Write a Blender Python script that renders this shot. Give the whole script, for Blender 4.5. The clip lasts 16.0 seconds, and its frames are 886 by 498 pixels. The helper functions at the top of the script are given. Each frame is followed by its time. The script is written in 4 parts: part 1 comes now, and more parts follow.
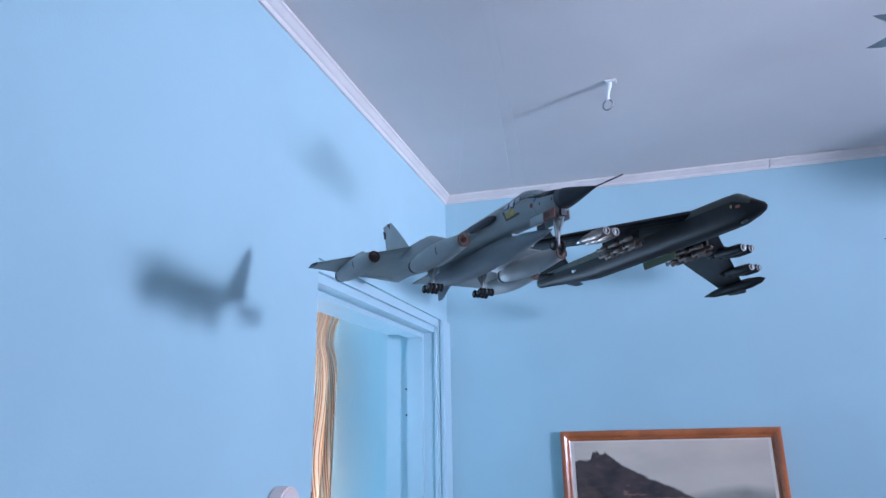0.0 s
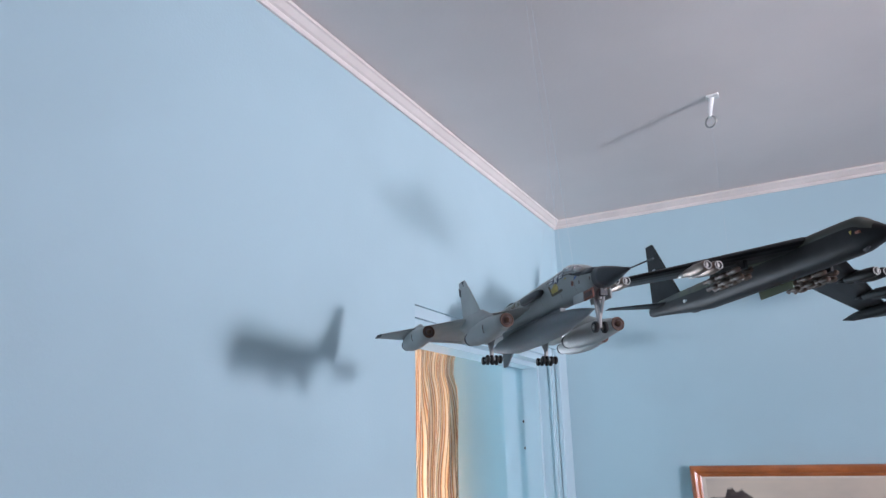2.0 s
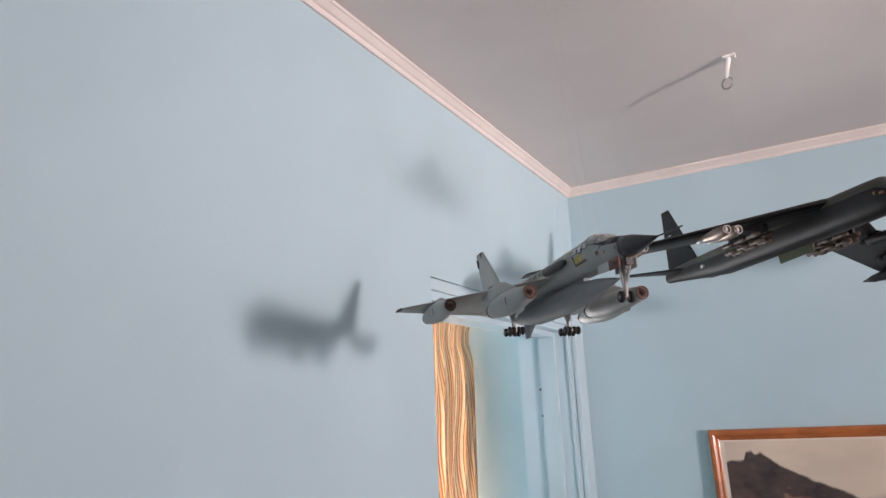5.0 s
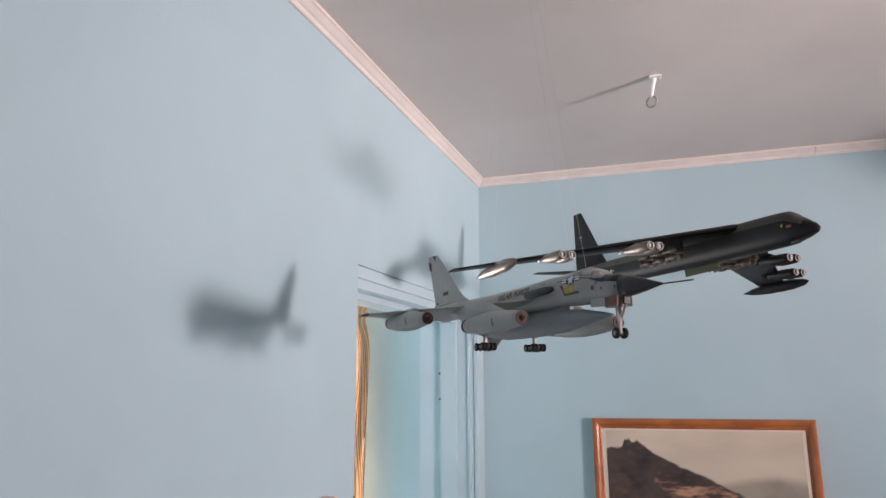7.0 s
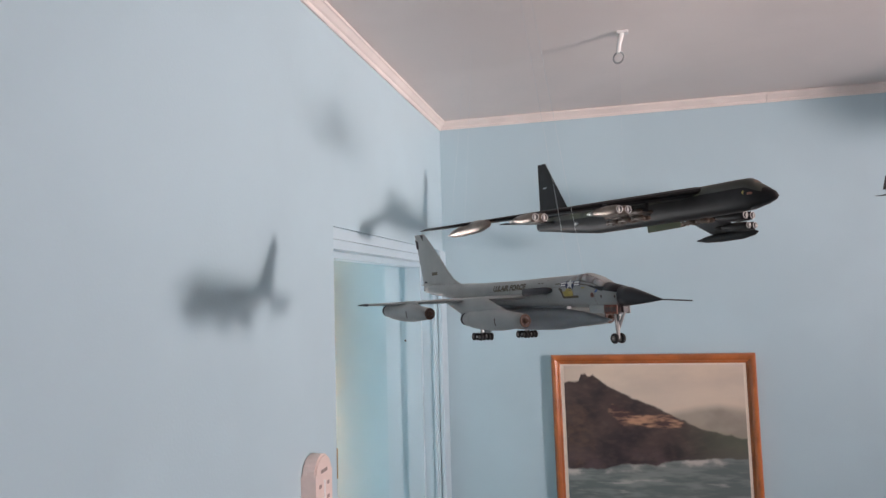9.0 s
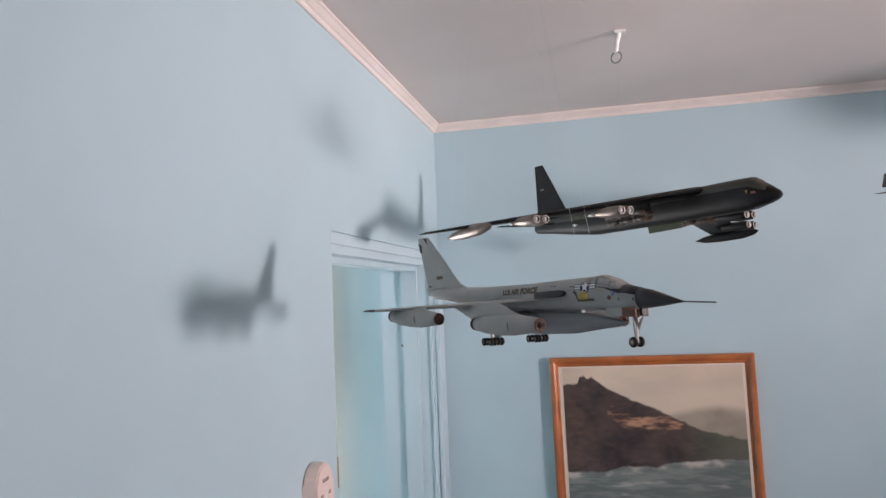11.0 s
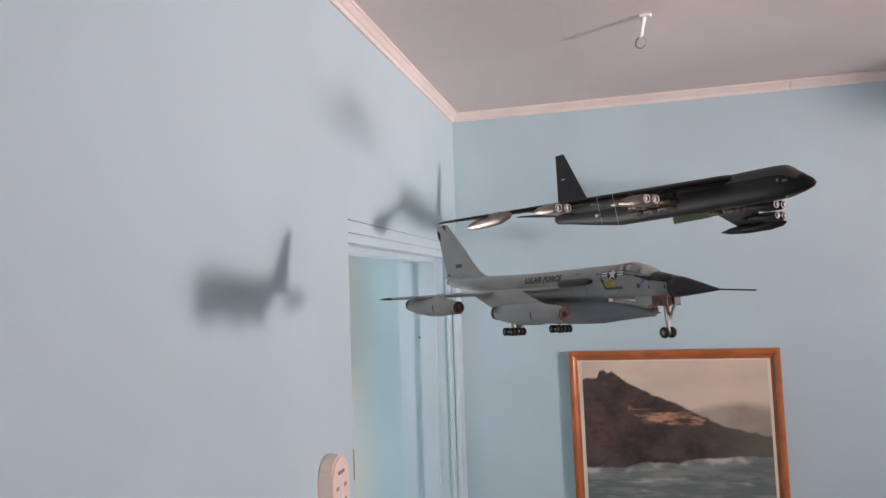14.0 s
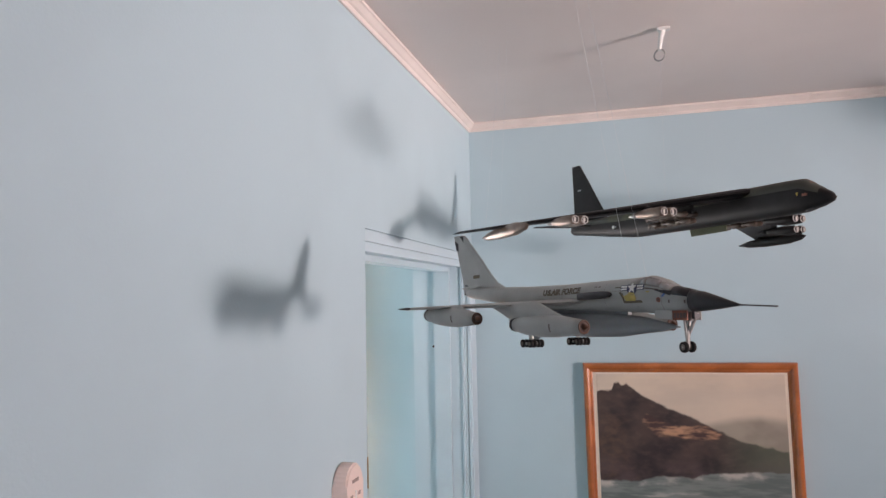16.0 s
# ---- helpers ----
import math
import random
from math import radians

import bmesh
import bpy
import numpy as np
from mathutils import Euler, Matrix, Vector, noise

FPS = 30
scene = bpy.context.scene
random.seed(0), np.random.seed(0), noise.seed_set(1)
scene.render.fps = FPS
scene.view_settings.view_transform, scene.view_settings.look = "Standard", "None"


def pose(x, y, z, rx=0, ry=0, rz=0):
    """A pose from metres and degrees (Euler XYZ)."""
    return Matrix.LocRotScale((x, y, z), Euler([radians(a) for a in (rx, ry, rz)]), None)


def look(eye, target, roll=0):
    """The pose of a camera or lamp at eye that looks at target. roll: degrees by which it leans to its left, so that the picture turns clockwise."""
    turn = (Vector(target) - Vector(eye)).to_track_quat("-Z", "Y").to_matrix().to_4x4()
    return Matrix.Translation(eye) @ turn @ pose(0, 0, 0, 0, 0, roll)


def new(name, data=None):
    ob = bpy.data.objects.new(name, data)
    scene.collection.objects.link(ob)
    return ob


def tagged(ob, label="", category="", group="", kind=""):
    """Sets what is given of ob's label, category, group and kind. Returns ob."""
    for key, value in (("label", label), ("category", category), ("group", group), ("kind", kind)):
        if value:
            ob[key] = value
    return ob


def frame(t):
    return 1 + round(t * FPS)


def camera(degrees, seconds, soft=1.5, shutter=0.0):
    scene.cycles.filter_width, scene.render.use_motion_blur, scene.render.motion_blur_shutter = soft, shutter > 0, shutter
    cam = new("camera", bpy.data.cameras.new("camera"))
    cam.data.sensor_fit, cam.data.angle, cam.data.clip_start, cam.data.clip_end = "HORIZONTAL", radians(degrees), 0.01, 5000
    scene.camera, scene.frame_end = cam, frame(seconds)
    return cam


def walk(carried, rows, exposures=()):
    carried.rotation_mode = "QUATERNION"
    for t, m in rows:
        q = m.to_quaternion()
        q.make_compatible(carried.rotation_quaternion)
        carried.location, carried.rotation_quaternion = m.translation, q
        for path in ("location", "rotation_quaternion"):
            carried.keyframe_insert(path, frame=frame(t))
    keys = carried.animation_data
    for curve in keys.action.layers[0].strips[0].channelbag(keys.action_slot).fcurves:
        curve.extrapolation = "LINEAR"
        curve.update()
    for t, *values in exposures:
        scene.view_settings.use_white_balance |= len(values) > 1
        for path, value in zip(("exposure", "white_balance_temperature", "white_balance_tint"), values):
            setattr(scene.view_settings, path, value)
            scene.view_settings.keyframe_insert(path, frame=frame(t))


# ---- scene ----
cam = camera(67.2, 16.0)
PATH = [
    (0, (0.210, 0.219, 1.867), (-0.3300, 2.0734, 2.3865), -0.93),
    (0.5, (0.213, 0.202, 1.885), (-0.3130, 2.0485, 2.4467), -0.47),
    (1, (0.242, 0.222, 1.896), (-0.4592, 2.0117, 2.4483), -1.90),
    (1.5, (0.278, 0.246, 1.910), (-0.5704, 1.9698, 2.4663), -1.63),
    (2, (0.280, 0.241, 1.920), (-0.6277, 1.9331, 2.4775), -1.23),
    (2.5, (0.272, 0.234, 1.922), (-0.6543, 1.9217, 2.4647), -2.21),
    (3, (0.276, 0.236, 1.921), (-0.6681, 1.9193, 2.4444), -2.43),
    (3.5, (0.277, 0.242, 1.921), (-0.6832, 1.9254, 2.4145), -2.93),
    (6, (0.246, 0.240, 1.932), (-0.6506, 1.9724, 2.3752), -0.81),
    (6.5, (0.216, 0.218, 1.952), (-0.5213, 2.0329, 2.3527), -0.85),
    (7, (0.191, 0.195, 1.964), (-0.4284, 2.0594, 2.3361), -0.19),
    (7.5, (0.183, 0.178, 1.988), (-0.3308, 2.0878, 2.2856), -0.78),
    (8, (0.185, 0.158, 2.018), (-0.3049, 2.0862, 2.2205), -0.38),
    (8.2, (0.173, 0.151, 2.028), (-0.3256, 2.0830, 2.1736), -0.82),
    (10.5, (0.141, 0.153, 2.034), (-0.2738, 2.1054, 2.1612), -3.10),
    (11, (0.133, 0.163, 2.034), (-0.3111, 2.1086, 2.1724), -2.28),
    (11.5, (0.135, 0.167, 2.032), (-0.3856, 2.0938, 2.1670), -1.41),
    (12, (0.133, 0.171, 2.029), (-0.3939, 2.0964, 2.1529), -1.39),
    (12.5, (0.127, 0.173, 2.027), (-0.3918, 2.1008, 2.1411), -0.35),
    (13, (0.132, 0.178, 2.026), (-0.3713, 2.1112, 2.1337), -0.35),
    (13.5, (0.128, 0.182, 2.027), (-0.3671, 2.1166, 2.1327), -1.24),
    (14, (0.125, 0.186, 2.029), (-0.3699, 2.1197, 2.1498), -1.88),
    (14.5, (0.126, 0.182, 2.034), (-0.3731, 2.1133, 2.1748), -2.11),
    (15, (0.131, 0.171, 2.036), (-0.3746, 2.1001, 2.1892), -1.85),
    (15.5, (0.125, 0.174, 2.034), (-0.3939, 2.0995, 2.1870), -1.37),
    (16, (0.121, 0.181, 2.031), (-0.4115, 2.1034, 2.1785), -1.08),
]
LOOKS = [(0, 0.0, 4450, 2), (0.5, 0.05, 4750, 4), (1, 0.0, 5000, 2), (1.5, 0.0, 5280, 4), (2, 0.0, 5450, 4), (2.5, 0.0, 5850, 6), (3, 0.0, 6200, 8), (3.5, 0.0, 6450, 9), (6, 0.0, 6550, 10), (12, -0.04, 6500, 11), (13.5, -0.03, 6750, 14), (16, -0.02, 6800, 14)]
walk(cam, [(t, look(eye, target, roll)) for t, eye, target, roll in PATH], LOOKS)


# ---- world, window light ----
world = bpy.data.worlds.new("daylight")
scene.world = world
world.use_nodes = True
wn = world.node_tree.nodes
sky = wn.new("ShaderNodeTexSky")
sky.sky_type = "NISHITA"
sky.sun_disc = False
sky.sun_elevation = radians(38)
sky.sun_rotation = radians(200)
world.node_tree.links.new(sky.outputs[0], wn["Background"].inputs[0])
wn["Background"].inputs[1].default_value = 0.12


def window_lamp(name, m, w, h, power, colour):
    data = bpy.data.lights.new(name, "AREA")
    data.shape, data.size, data.size_y, data.energy, data.color = "RECTANGLE", w, h, power, colour
    ob = new(name, data)
    ob.matrix_world = m
    return ob


# the room's window: broad skylight, and the sun thrown up through it by a bright surface outside; then the next room's window
# skylight lamp tilted up at the ceiling, as bounce fill that lightens the shadows
window_lamp("window_sky_fill", look((3.22, 0.0, 1.88), (2.0, 0.2, 3.4)), 0.62, 0.78, 32, (1.0, 0.82, 0.89))
beam = window_lamp("window_reflected_sun", look((3.20, -0.10, 1.95), (-0.3, 1.62, 2.52)), 0.19, 0.25, 9.9, (1.0, 0.82, 0.80))
beam.data.spread = radians(54)
window_lamp("next_room_daylight", look((-1.25, 2.40, 1.55), (-0.75, 1.35, 2.1)), 0.95, 1.1, 52, (1.0, 0.95, 0.96))

# ---- materials ----


def material(name, colour, rough=0.6, metal=0.0, spread=0.06, scale=20.0, bump=0.0, bscale=200.0, other=None, mix_at=(0.45, 0.6), coat=0.0, trans=0.0, spec=0.5, stretch=(1, 1, 1)):
    """A surface with two scales of variation, and relief."""
    m = bpy.data.materials.new(name)
    m.use_nodes = True
    n, l = m.node_tree.nodes, m.node_tree.links
    b = n["Principled BSDF"]
    b.inputs["Roughness"].default_value = rough
    b.inputs["Metallic"].default_value = metal
    b.inputs["Coat Weight"].default_value = coat
    b.inputs["Specular IOR Level"].default_value = spec
    b.inputs["Transmission Weight"].default_value = trans
    co = n.new("ShaderNodeTexCoord")
    big = n.new("ShaderNodeTexNoise")
    big.inputs["Scale"].default_value = scale
    big.inputs["Detail"].default_value = 4
    fine = n.new("ShaderNodeTexNoise")
    fine.inputs["Scale"].default_value = bscale
    fine.inputs["Detail"].default_value = 3
    mp = n.new("ShaderNodeMapping")
    mp.inputs["Scale"].default_value = stretch
    l.new(co.outputs["Object"], mp.inputs["Vector"])
    l.new(mp.outputs["Vector"], big.inputs["Vector"])
    l.new(co.outputs["Object"], fine.inputs["Vector"])
    ramp = n.new("ShaderNodeValToRGB")
    c2 = other or tuple(max(0, c * (1 - 2 * spread)) for c in colour)
    ramp.color_ramp.elements[0].position, ramp.color_ramp.elements[1].position = mix_at
    ramp.color_ramp.elements[0].color = (*c2, 1)
    ramp.color_ramp.elements[1].color = (*colour, 1)
    l.new(big.outputs["Fac"], ramp.inputs["Fac"])
    hue = n.new("ShaderNodeMix")
    hue.data_type, hue.blend_type = "RGBA", "MULTIPLY"
    hue.inputs["Factor"].default_value = 0.35
    l.new(ramp.outputs["Color"], hue.inputs["A"])
    l.new(fine.outputs["Color"], hue.inputs["B"])
    sat = n.new("ShaderNodeMix")
    sat.data_type = "RGBA"
    sat.inputs["Factor"].default_value = min(1.0, 4 * spread)
    l.new(ramp.outputs["Color"], sat.inputs["A"])
    grey = n.new("ShaderNodeHueSaturation")
    grey.inputs["Saturation"].default_value = 0.9
    grey.inputs["Value"].default_value = 1.15
    l.new(hue.outputs["Result"], grey.inputs["Color"])
    l.new(grey.outputs["Color"], sat.inputs["B"])
    l.new(sat.outputs["Result"], b.inputs["Base Color"])
    if bump:
        bp = n.new("ShaderNodeBump")
        bp.inputs["Strength"].default_value = bump
        bp.inputs["Distance"].default_value = 0.002
        l.new(fine.outputs["Fac"], bp.inputs["Height"])
        l.new(bp.outputs["Normal"], b.inputs["Normal"])
    return m


WALL = material("blue wall paint", (0.47, 0.63, 0.69), 0.42, spread=0.02, scale=3, bump=0.12, bscale=260)
CEIL = material("ceiling paint", (0.86, 0.785, 0.75), 0.7, spread=0.02, scale=3, bump=0.1, bscale=200)
CORNICE = material("cream cornice paint", (0.86, 0.78, 0.73), 0.45, spread=0.03, scale=8)
TRIM = material("blue gloss trim paint", (0.52, 0.66, 0.72), 0.3, spread=0.02, scale=6, bump=0.05, bscale=120)
FLOOR = material("brown carpet", (0.30, 0.24, 0.20), 0.95, spread=0.1, scale=30, bump=0.6, bscale=500)
SILVER = material("silver grey model paint", (0.42, 0.43, 0.41), 0.5, 0.05, spread=0.09, scale=70, bump=0.05, bscale=900, mix_at=(0.3, 0.7), stretch=(0.6, 1, 0.5))
PODGREY = material("grey pod paint", (0.29, 0.31, 0.32), 0.6, 0.05, spread=0.12, scale=90, mix_at=(0.3, 0.7), stretch=(0.15, 1, 1))
BLACK = material("black radome paint", (0.018, 0.018, 0.022), 0.45, spread=0.1, scale=60)
DARK = material("dark grey paint", (0.05, 0.05, 0.055), 0.5, spread=0.1, scale=80)
PANEL = material("dark panel line", (0.20, 0.165, 0.14), 0.6, spread=0.05, scale=90)
CANOPYFRAME = material("brown grey canopy", (0.30, 0.275, 0.245), 0.3, spread=0.08, scale=120)
DUSK = material("dark brown model paint", (0.022, 0.019, 0.020), 0.5, spread=0.15, scale=60)
TYRE = material("black tyre rubber", (0.02, 0.02, 0.02), 0.8, spread=0.1, scale=200)
STEEL = material("bright steel", (0.46, 0.45, 0.43), 0.5, 0.6, spread=0.05, scale=200)
COPPER = material("copper brown intake", (0.12, 0.065, 0.042), 0.5, 0.2, spread=0.1, scale=200)
NIGHT = material("black bomber underside", (0.010, 0.010, 0.011), 0.5, spread=0.2, scale=40, spec=0.25, bump=0.04, bscale=700)
CAMO = material("green and tan camouflage", (0.055, 0.065, 0.035), 0.5, spread=0.1, scale=16, other=(0.028, 0.032, 0.024), mix_at=(0.47, 0.53))
GREEN = material("zinc green primer", (0.055, 0.072, 0.022), 0.6, spread=0.1, scale=40)
BRONZE = material("bare metal nacelle", (0.22, 0.17, 0.14), 0.36, 0.7, spread=0.1, scale=70)
BOMB = material("olive brown bomb", (0.11, 0.075, 0.055), 0.5, 0.1, spread=0.1, scale=90)
WHITE = material("white paint", (0.8, 0.8, 0.78), 0.5, spread=0.02, scale=80)
NAVY = material("insignia blue", (0.02, 0.03, 0.09), 0.5, spread=0.05, scale=80)
YELLOW = material("yellow marking", (0.55, 0.42, 0.09), 0.5, spread=0.1, scale=200)
RED = material("red marking", (0.26, 0.085, 0.05), 0.6, spread=0.1, scale=200)
BLUE = material("blue marking", (0.08, 0.16, 0.42), 0.5, spread=0.1, scale=200)
GOLD = material("brown gold lettering", (0.12, 0.09, 0.05), 0.5, spread=0.1, scale=200)
LIGHTGREY = material("light grey model paint", (0.34, 0.36, 0.38), 0.5, spread=0.05, scale=60)
WOOD = material("orange pine frame", (0.50, 0.135, 0.020), 0.28, spread=0.12, scale=60, coat=0.4, stretch=(0.3, 1, 0.3))
CREAM = material("cream slip", (0.78, 0.68, 0.56), 0.6, spread=0.03, scale=50)
PLASTIC = material("pale pink plastic", (0.80, 0.66, 0.60), 0.45, spread=0.02, scale=50)
BRASS = material("worn brass", (0.45, 0.30, 0.14), 0.35, 0.8, spread=0.1, scale=100)
INK = material("dark brown ink", (0.12, 0.08, 0.07), 0.6, spread=0.1, scale=100)
FADED = material("faded brown print", (0.36, 0.28, 0.25), 0.6, spread=0.1, scale=100)
NYLON = material("clear white nylon thread", (0.60, 0.64, 0.66), 0.3, spread=0.02, scale=50)
CANOPY = material("smoky canopy glass", (0.42, 0.42, 0.41), 0.10, spread=0.14, scale=50, coat=0.5)


def stripes():
    m = bpy.data.materials.new("striped curtain cloth")
    m.use_nodes = True
    n, l = m.node_tree.nodes, m.node_tree.links
    b = n["Principled BSDF"]
    b.inputs["Roughness"].default_value = 0.9
    uv = n.new("ShaderNodeTexCoord")
    sep = n.new("ShaderNodeSeparateXYZ")
    l.new(uv.outputs["UV"], sep.inputs[0])
    mul = n.new("ShaderNodeMath")
    mul.operation = "MULTIPLY"
    mul.inputs[1].default_value = 24.0
    l.new(sep.outputs["X"], mul.inputs[0])
    fr = n.new("ShaderNodeMath")
    fr.operation = "FRACT"
    l.new(mul.outputs[0], fr.inputs[0])
    ramp = n.new("ShaderNodeValToRGB")
    ramp.color_ramp.interpolation = "CONSTANT"
    els = ramp.color_ramp.elements
    els[0].position, els[0].color = 0.0, (0.80, 0.68, 0.54, 1)
    els[1].position, els[1].color = 0.30, (0.20, 0.09, 0.06, 1)
    for p, c in ((0.36, (0.76, 0.58, 0.38, 1)), (0.58, (0.46, 0.21, 0.12, 1)), (0.70, (0.80, 0.68, 0.54, 1)), (0.84, (0.22, 0.12, 0.08, 1)), (0.90, (0.72, 0.42, 0.20, 1))):
        e = els.new(p)
        e.color = c
    l.new(fr.outputs[0], ramp.inputs[0])
    l.new(ramp.outputs[0], b.inputs["Base Color"])
    tl = n.new("ShaderNodeBsdfTranslucent")
    l.new(ramp.outputs[0], tl.inputs["Color"])
    mix = n.new("ShaderNodeMixShader")
    mix.inputs[0].default_value = 0.5
    l.new(b.outputs[0], mix.inputs[1])
    l.new(tl.outputs[0], mix.inputs[2])
    l.new(mix.outputs[0], n["Material Output"].inputs[0])
    return m


CLOTH = stripes()


def glow_material(name, colour, strength):
    m = bpy.data.materials.new(name)
    m.use_nodes = True
    n = m.node_tree.nodes
    e = n.new("ShaderNodeEmission")
    e.inputs[0].default_value = (*colour, 1)
    e.inputs[1].default_value = strength
    m.node_tree.links.new(e.outputs[0], n["Material Output"].inputs[0])
    return m


SKYCARD = glow_material("bright overcast sky", (0.95, 0.98, 1.0), 2.2)

# ---- mesh helpers ----


def part(name, bm, mat, parent=None, label="", smooth=False):
    me = bpy.data.meshes.new(name)
    bmesh.ops.recalc_face_normals(bm, faces=bm.faces)
    bm.to_mesh(me)
    bm.free()
    if smooth:
        for p in me.polygons:
            p.use_smooth = True
    me.materials.append(mat)
    ob = new(name, me)
    if parent:
        ob.parent = parent
    if label:
        ob["label"] = label
    return ob


def box(x0, x1, y0, y1, z0, z1, bevel=0.0):
    bm = bmesh.new()
    bmesh.ops.create_cube(bm, size=1)
    bmesh.ops.scale(bm, vec=(x1 - x0, y1 - y0, z1 - z0), verts=bm.verts)
    bmesh.ops.translate(bm, vec=((x0 + x1) / 2, (y0 + y1) / 2, (z0 + z1) / 2), verts=bm.verts)
    if bevel:
        bmesh.ops.bevel(bm, geom=bm.edges[:], offset=bevel, segments=2, affect="EDGES", profile=0.5)
    return bm


def merge(*bms):
    out = bms[0]
    for b in bms[1:]:
        me = bpy.data.meshes.new("tmp")
        b.to_mesh(me)
        b.free()
        out.from_mesh(me)
        bpy.data.meshes.remove(me)
    return out


def loft(sections, n=28, power=2.0, cap=True):
    """Rings of (x, y, z, half width, half height) along x, joined and capped."""
    bm = bmesh.new()
    rings = []
    for x, y, z, w, h in sections:
        ring = []
        for i in range(n):
            a = 2 * math.pi * i / n
            c, s_ = math.cos(a), math.sin(a)
            e = 2.0 / power
            ring.append(bm.verts.new((x, y + w * math.copysign(abs(c) ** e, c), z + h * math.copysign(abs(s_) ** e, s_))))
        rings.append(ring)
    for a, b in zip(rings, rings[1:]):
        for i in range(n):
            bm.faces.new((a[i], a[(i + 1) % n], b[(i + 1) % n], b[i]))
    if cap:
        bm.faces.new(rings[0])
        bm.faces.new(rings[-1][::-1])
    return bm


def wing(root, tip, steps=1):
    """A tapered wing; root and tip are (x front, x rear, y, z, thickness)."""
    bm = bmesh.new()
    prof = ((0, 0), (0.03, 0.22), (0.12, 0.42), (0.3, 0.5), (0.6, 0.36), (1.0, 0.03))
    rings = []
    for k in range(steps + 1):
        f = k / steps
        xf, xr, y, z, th = [a + (b - a) * f for a, b in zip(root, tip)]
        ring = [bm.verts.new((xf + (xr - xf) * u, y, z + th * v)) for u, v in prof]
        ring += [bm.verts.new((xf + (xr - xf) * u, y, z - th * v)) for u, v in prof[:0:-1]]
        rings.append(ring)
    n = len(rings[0])
    for a, b in zip(rings, rings[1:]):
        for i in range(n):
            bm.faces.new((a[i], a[(i + 1) % n], b[(i + 1) % n], b[i]))
    bm.faces.new(rings[0])
    bm.faces.new(rings[-1][::-1])
    return bm


def slab(points, axis, at, thick):
    """A flat plate from an outline; axis is the thin one. Outline gives the two other coordinates in x, y, z order."""
    bm = bmesh.new()

    def put(u, v, w):
        return {"x": (w, u, v), "y": (u, w, v), "z": (u, v, w)}[axis]
    a = [bm.verts.new(put(u, v, at - thick / 2)) for u, v in points]
    b = [bm.verts.new(put(u, v, at + thick / 2)) for u, v in points]
    n = len(points)
    bm.faces.new(a)
    bm.faces.new(b[::-1])
    for i in range(n):
        bm.faces.new((a[i], a[(i + 1) % n], b[(i + 1) % n], b[i]))
    return bm


def rod(p, q, r, n=10):
    p, q = Vector(p), Vector(q)
    bm = bmesh.new()
    bmesh.ops.create_cone(bm, cap_ends=True, segments=n, radius1=r, radius2=r, depth=(q - p).length)
    m = Matrix.Translation((p + q) / 2) @ (q - p).to_track_quat("Z", "Y").to_matrix().to_4x4()
    bmesh.ops.transform(bm, matrix=m, verts=bm.verts)
    return bm


def ring_mesh(centre, normal, big, small, n=24, k=8):
    bm = bmesh.new()
    m = Matrix.Translation(centre) @ Vector(normal).to_track_quat("Z", "Y").to_matrix().to_4x4()
    rows = []
    for i in range(n):
        a = 2 * math.pi * i / n
        row = []
        for j in range(k):
            b = 2 * math.pi * j / k
            row.append(bm.verts.new(m @ Vector(((big + small * math.cos(b)) * math.cos(a), (big + small * math.cos(b)) * math.sin(a), small * math.sin(b)))))
        rows.append(row)
    for i in range(n):
        for j in range(k):
            bm.faces.new((rows[i][j], rows[(i + 1) % n][j], rows[(i + 1) % n][(j + 1) % k], rows[i][(j + 1) % k]))
    return bm


def shell(sections, a0, a1, n=14, power=2.3, thick=0.0006):
    """A skin over lofted sections between two angles (degrees, 90 is up), raised by thick."""
    bm = bmesh.new()
    layers = []
    for lift in (thick, -thick):
        rings = []
        for x, y, z, w, h in sections:
            ring = []
            for i in range(n + 1):
                a = radians(a0 + (a1 - a0) * i / n)
                c, s_ = math.cos(a), math.sin(a)
                ring.append(bm.verts.new((x, y + (w + lift) * math.copysign(abs(c) ** (2 / power), c), z + (h + lift) * math.copysign(abs(s_) ** (2 / power), s_))))
            rings.append(ring)
        for p, q in zip(rings, rings[1:]):
            for i in range(n):
                bm.faces.new((p[i], p[i + 1], q[i + 1], q[i]))
        layers.append(rings)
    up, low = layers
    for k in range(len(up) - 1):
        for i in (0, n):
            bm.faces.new((up[k][i], up[k + 1][i], low[k + 1][i], low[k][i]))
    for k in (0, -1):
        for i in range(n):
            bm.faces.new((up[k][i], up[k][i + 1], low[k][i + 1], low[k][i]))
    return bm


def thing(name, m, label, category, group=""):
    ob = new(name)
    ob.empty_display_size = 0.02
    ob.matrix_world = m
    return tagged(ob, label, category, group)


def wheel(name, x, y, z, r, w, parent, rim_mat=PANEL):
    """A tyre with a rim as its part, axle along y."""
    t = part(name, loft_y(x, y, z, ((-w, r * 0.78), (-w * 0.6, r * 0.97), (0, r), (w * 0.6, r * 0.97), (w, r * 0.78))), TYRE, parent, smooth=True)
    part("rim", loft_y(x, y, z, ((-w * 1.1, r * 0.25), (-w * 1.05, r * 0.5), (w * 1.05, r * 0.5), (w * 1.1, r * 0.25))), rim_mat, t, "grey wheel rim")
    return t


def loft_y(x, y, z, rows, n=20):
    bm = loft([(dy, 0, 0, r, r) for dy, r in rows], n)
    bmesh.ops.transform(bm, matrix=Matrix.Translation((x, y, z)) @ Matrix.Rotation(radians(90), 4, "Z"), verts=bm.verts)
    return bm


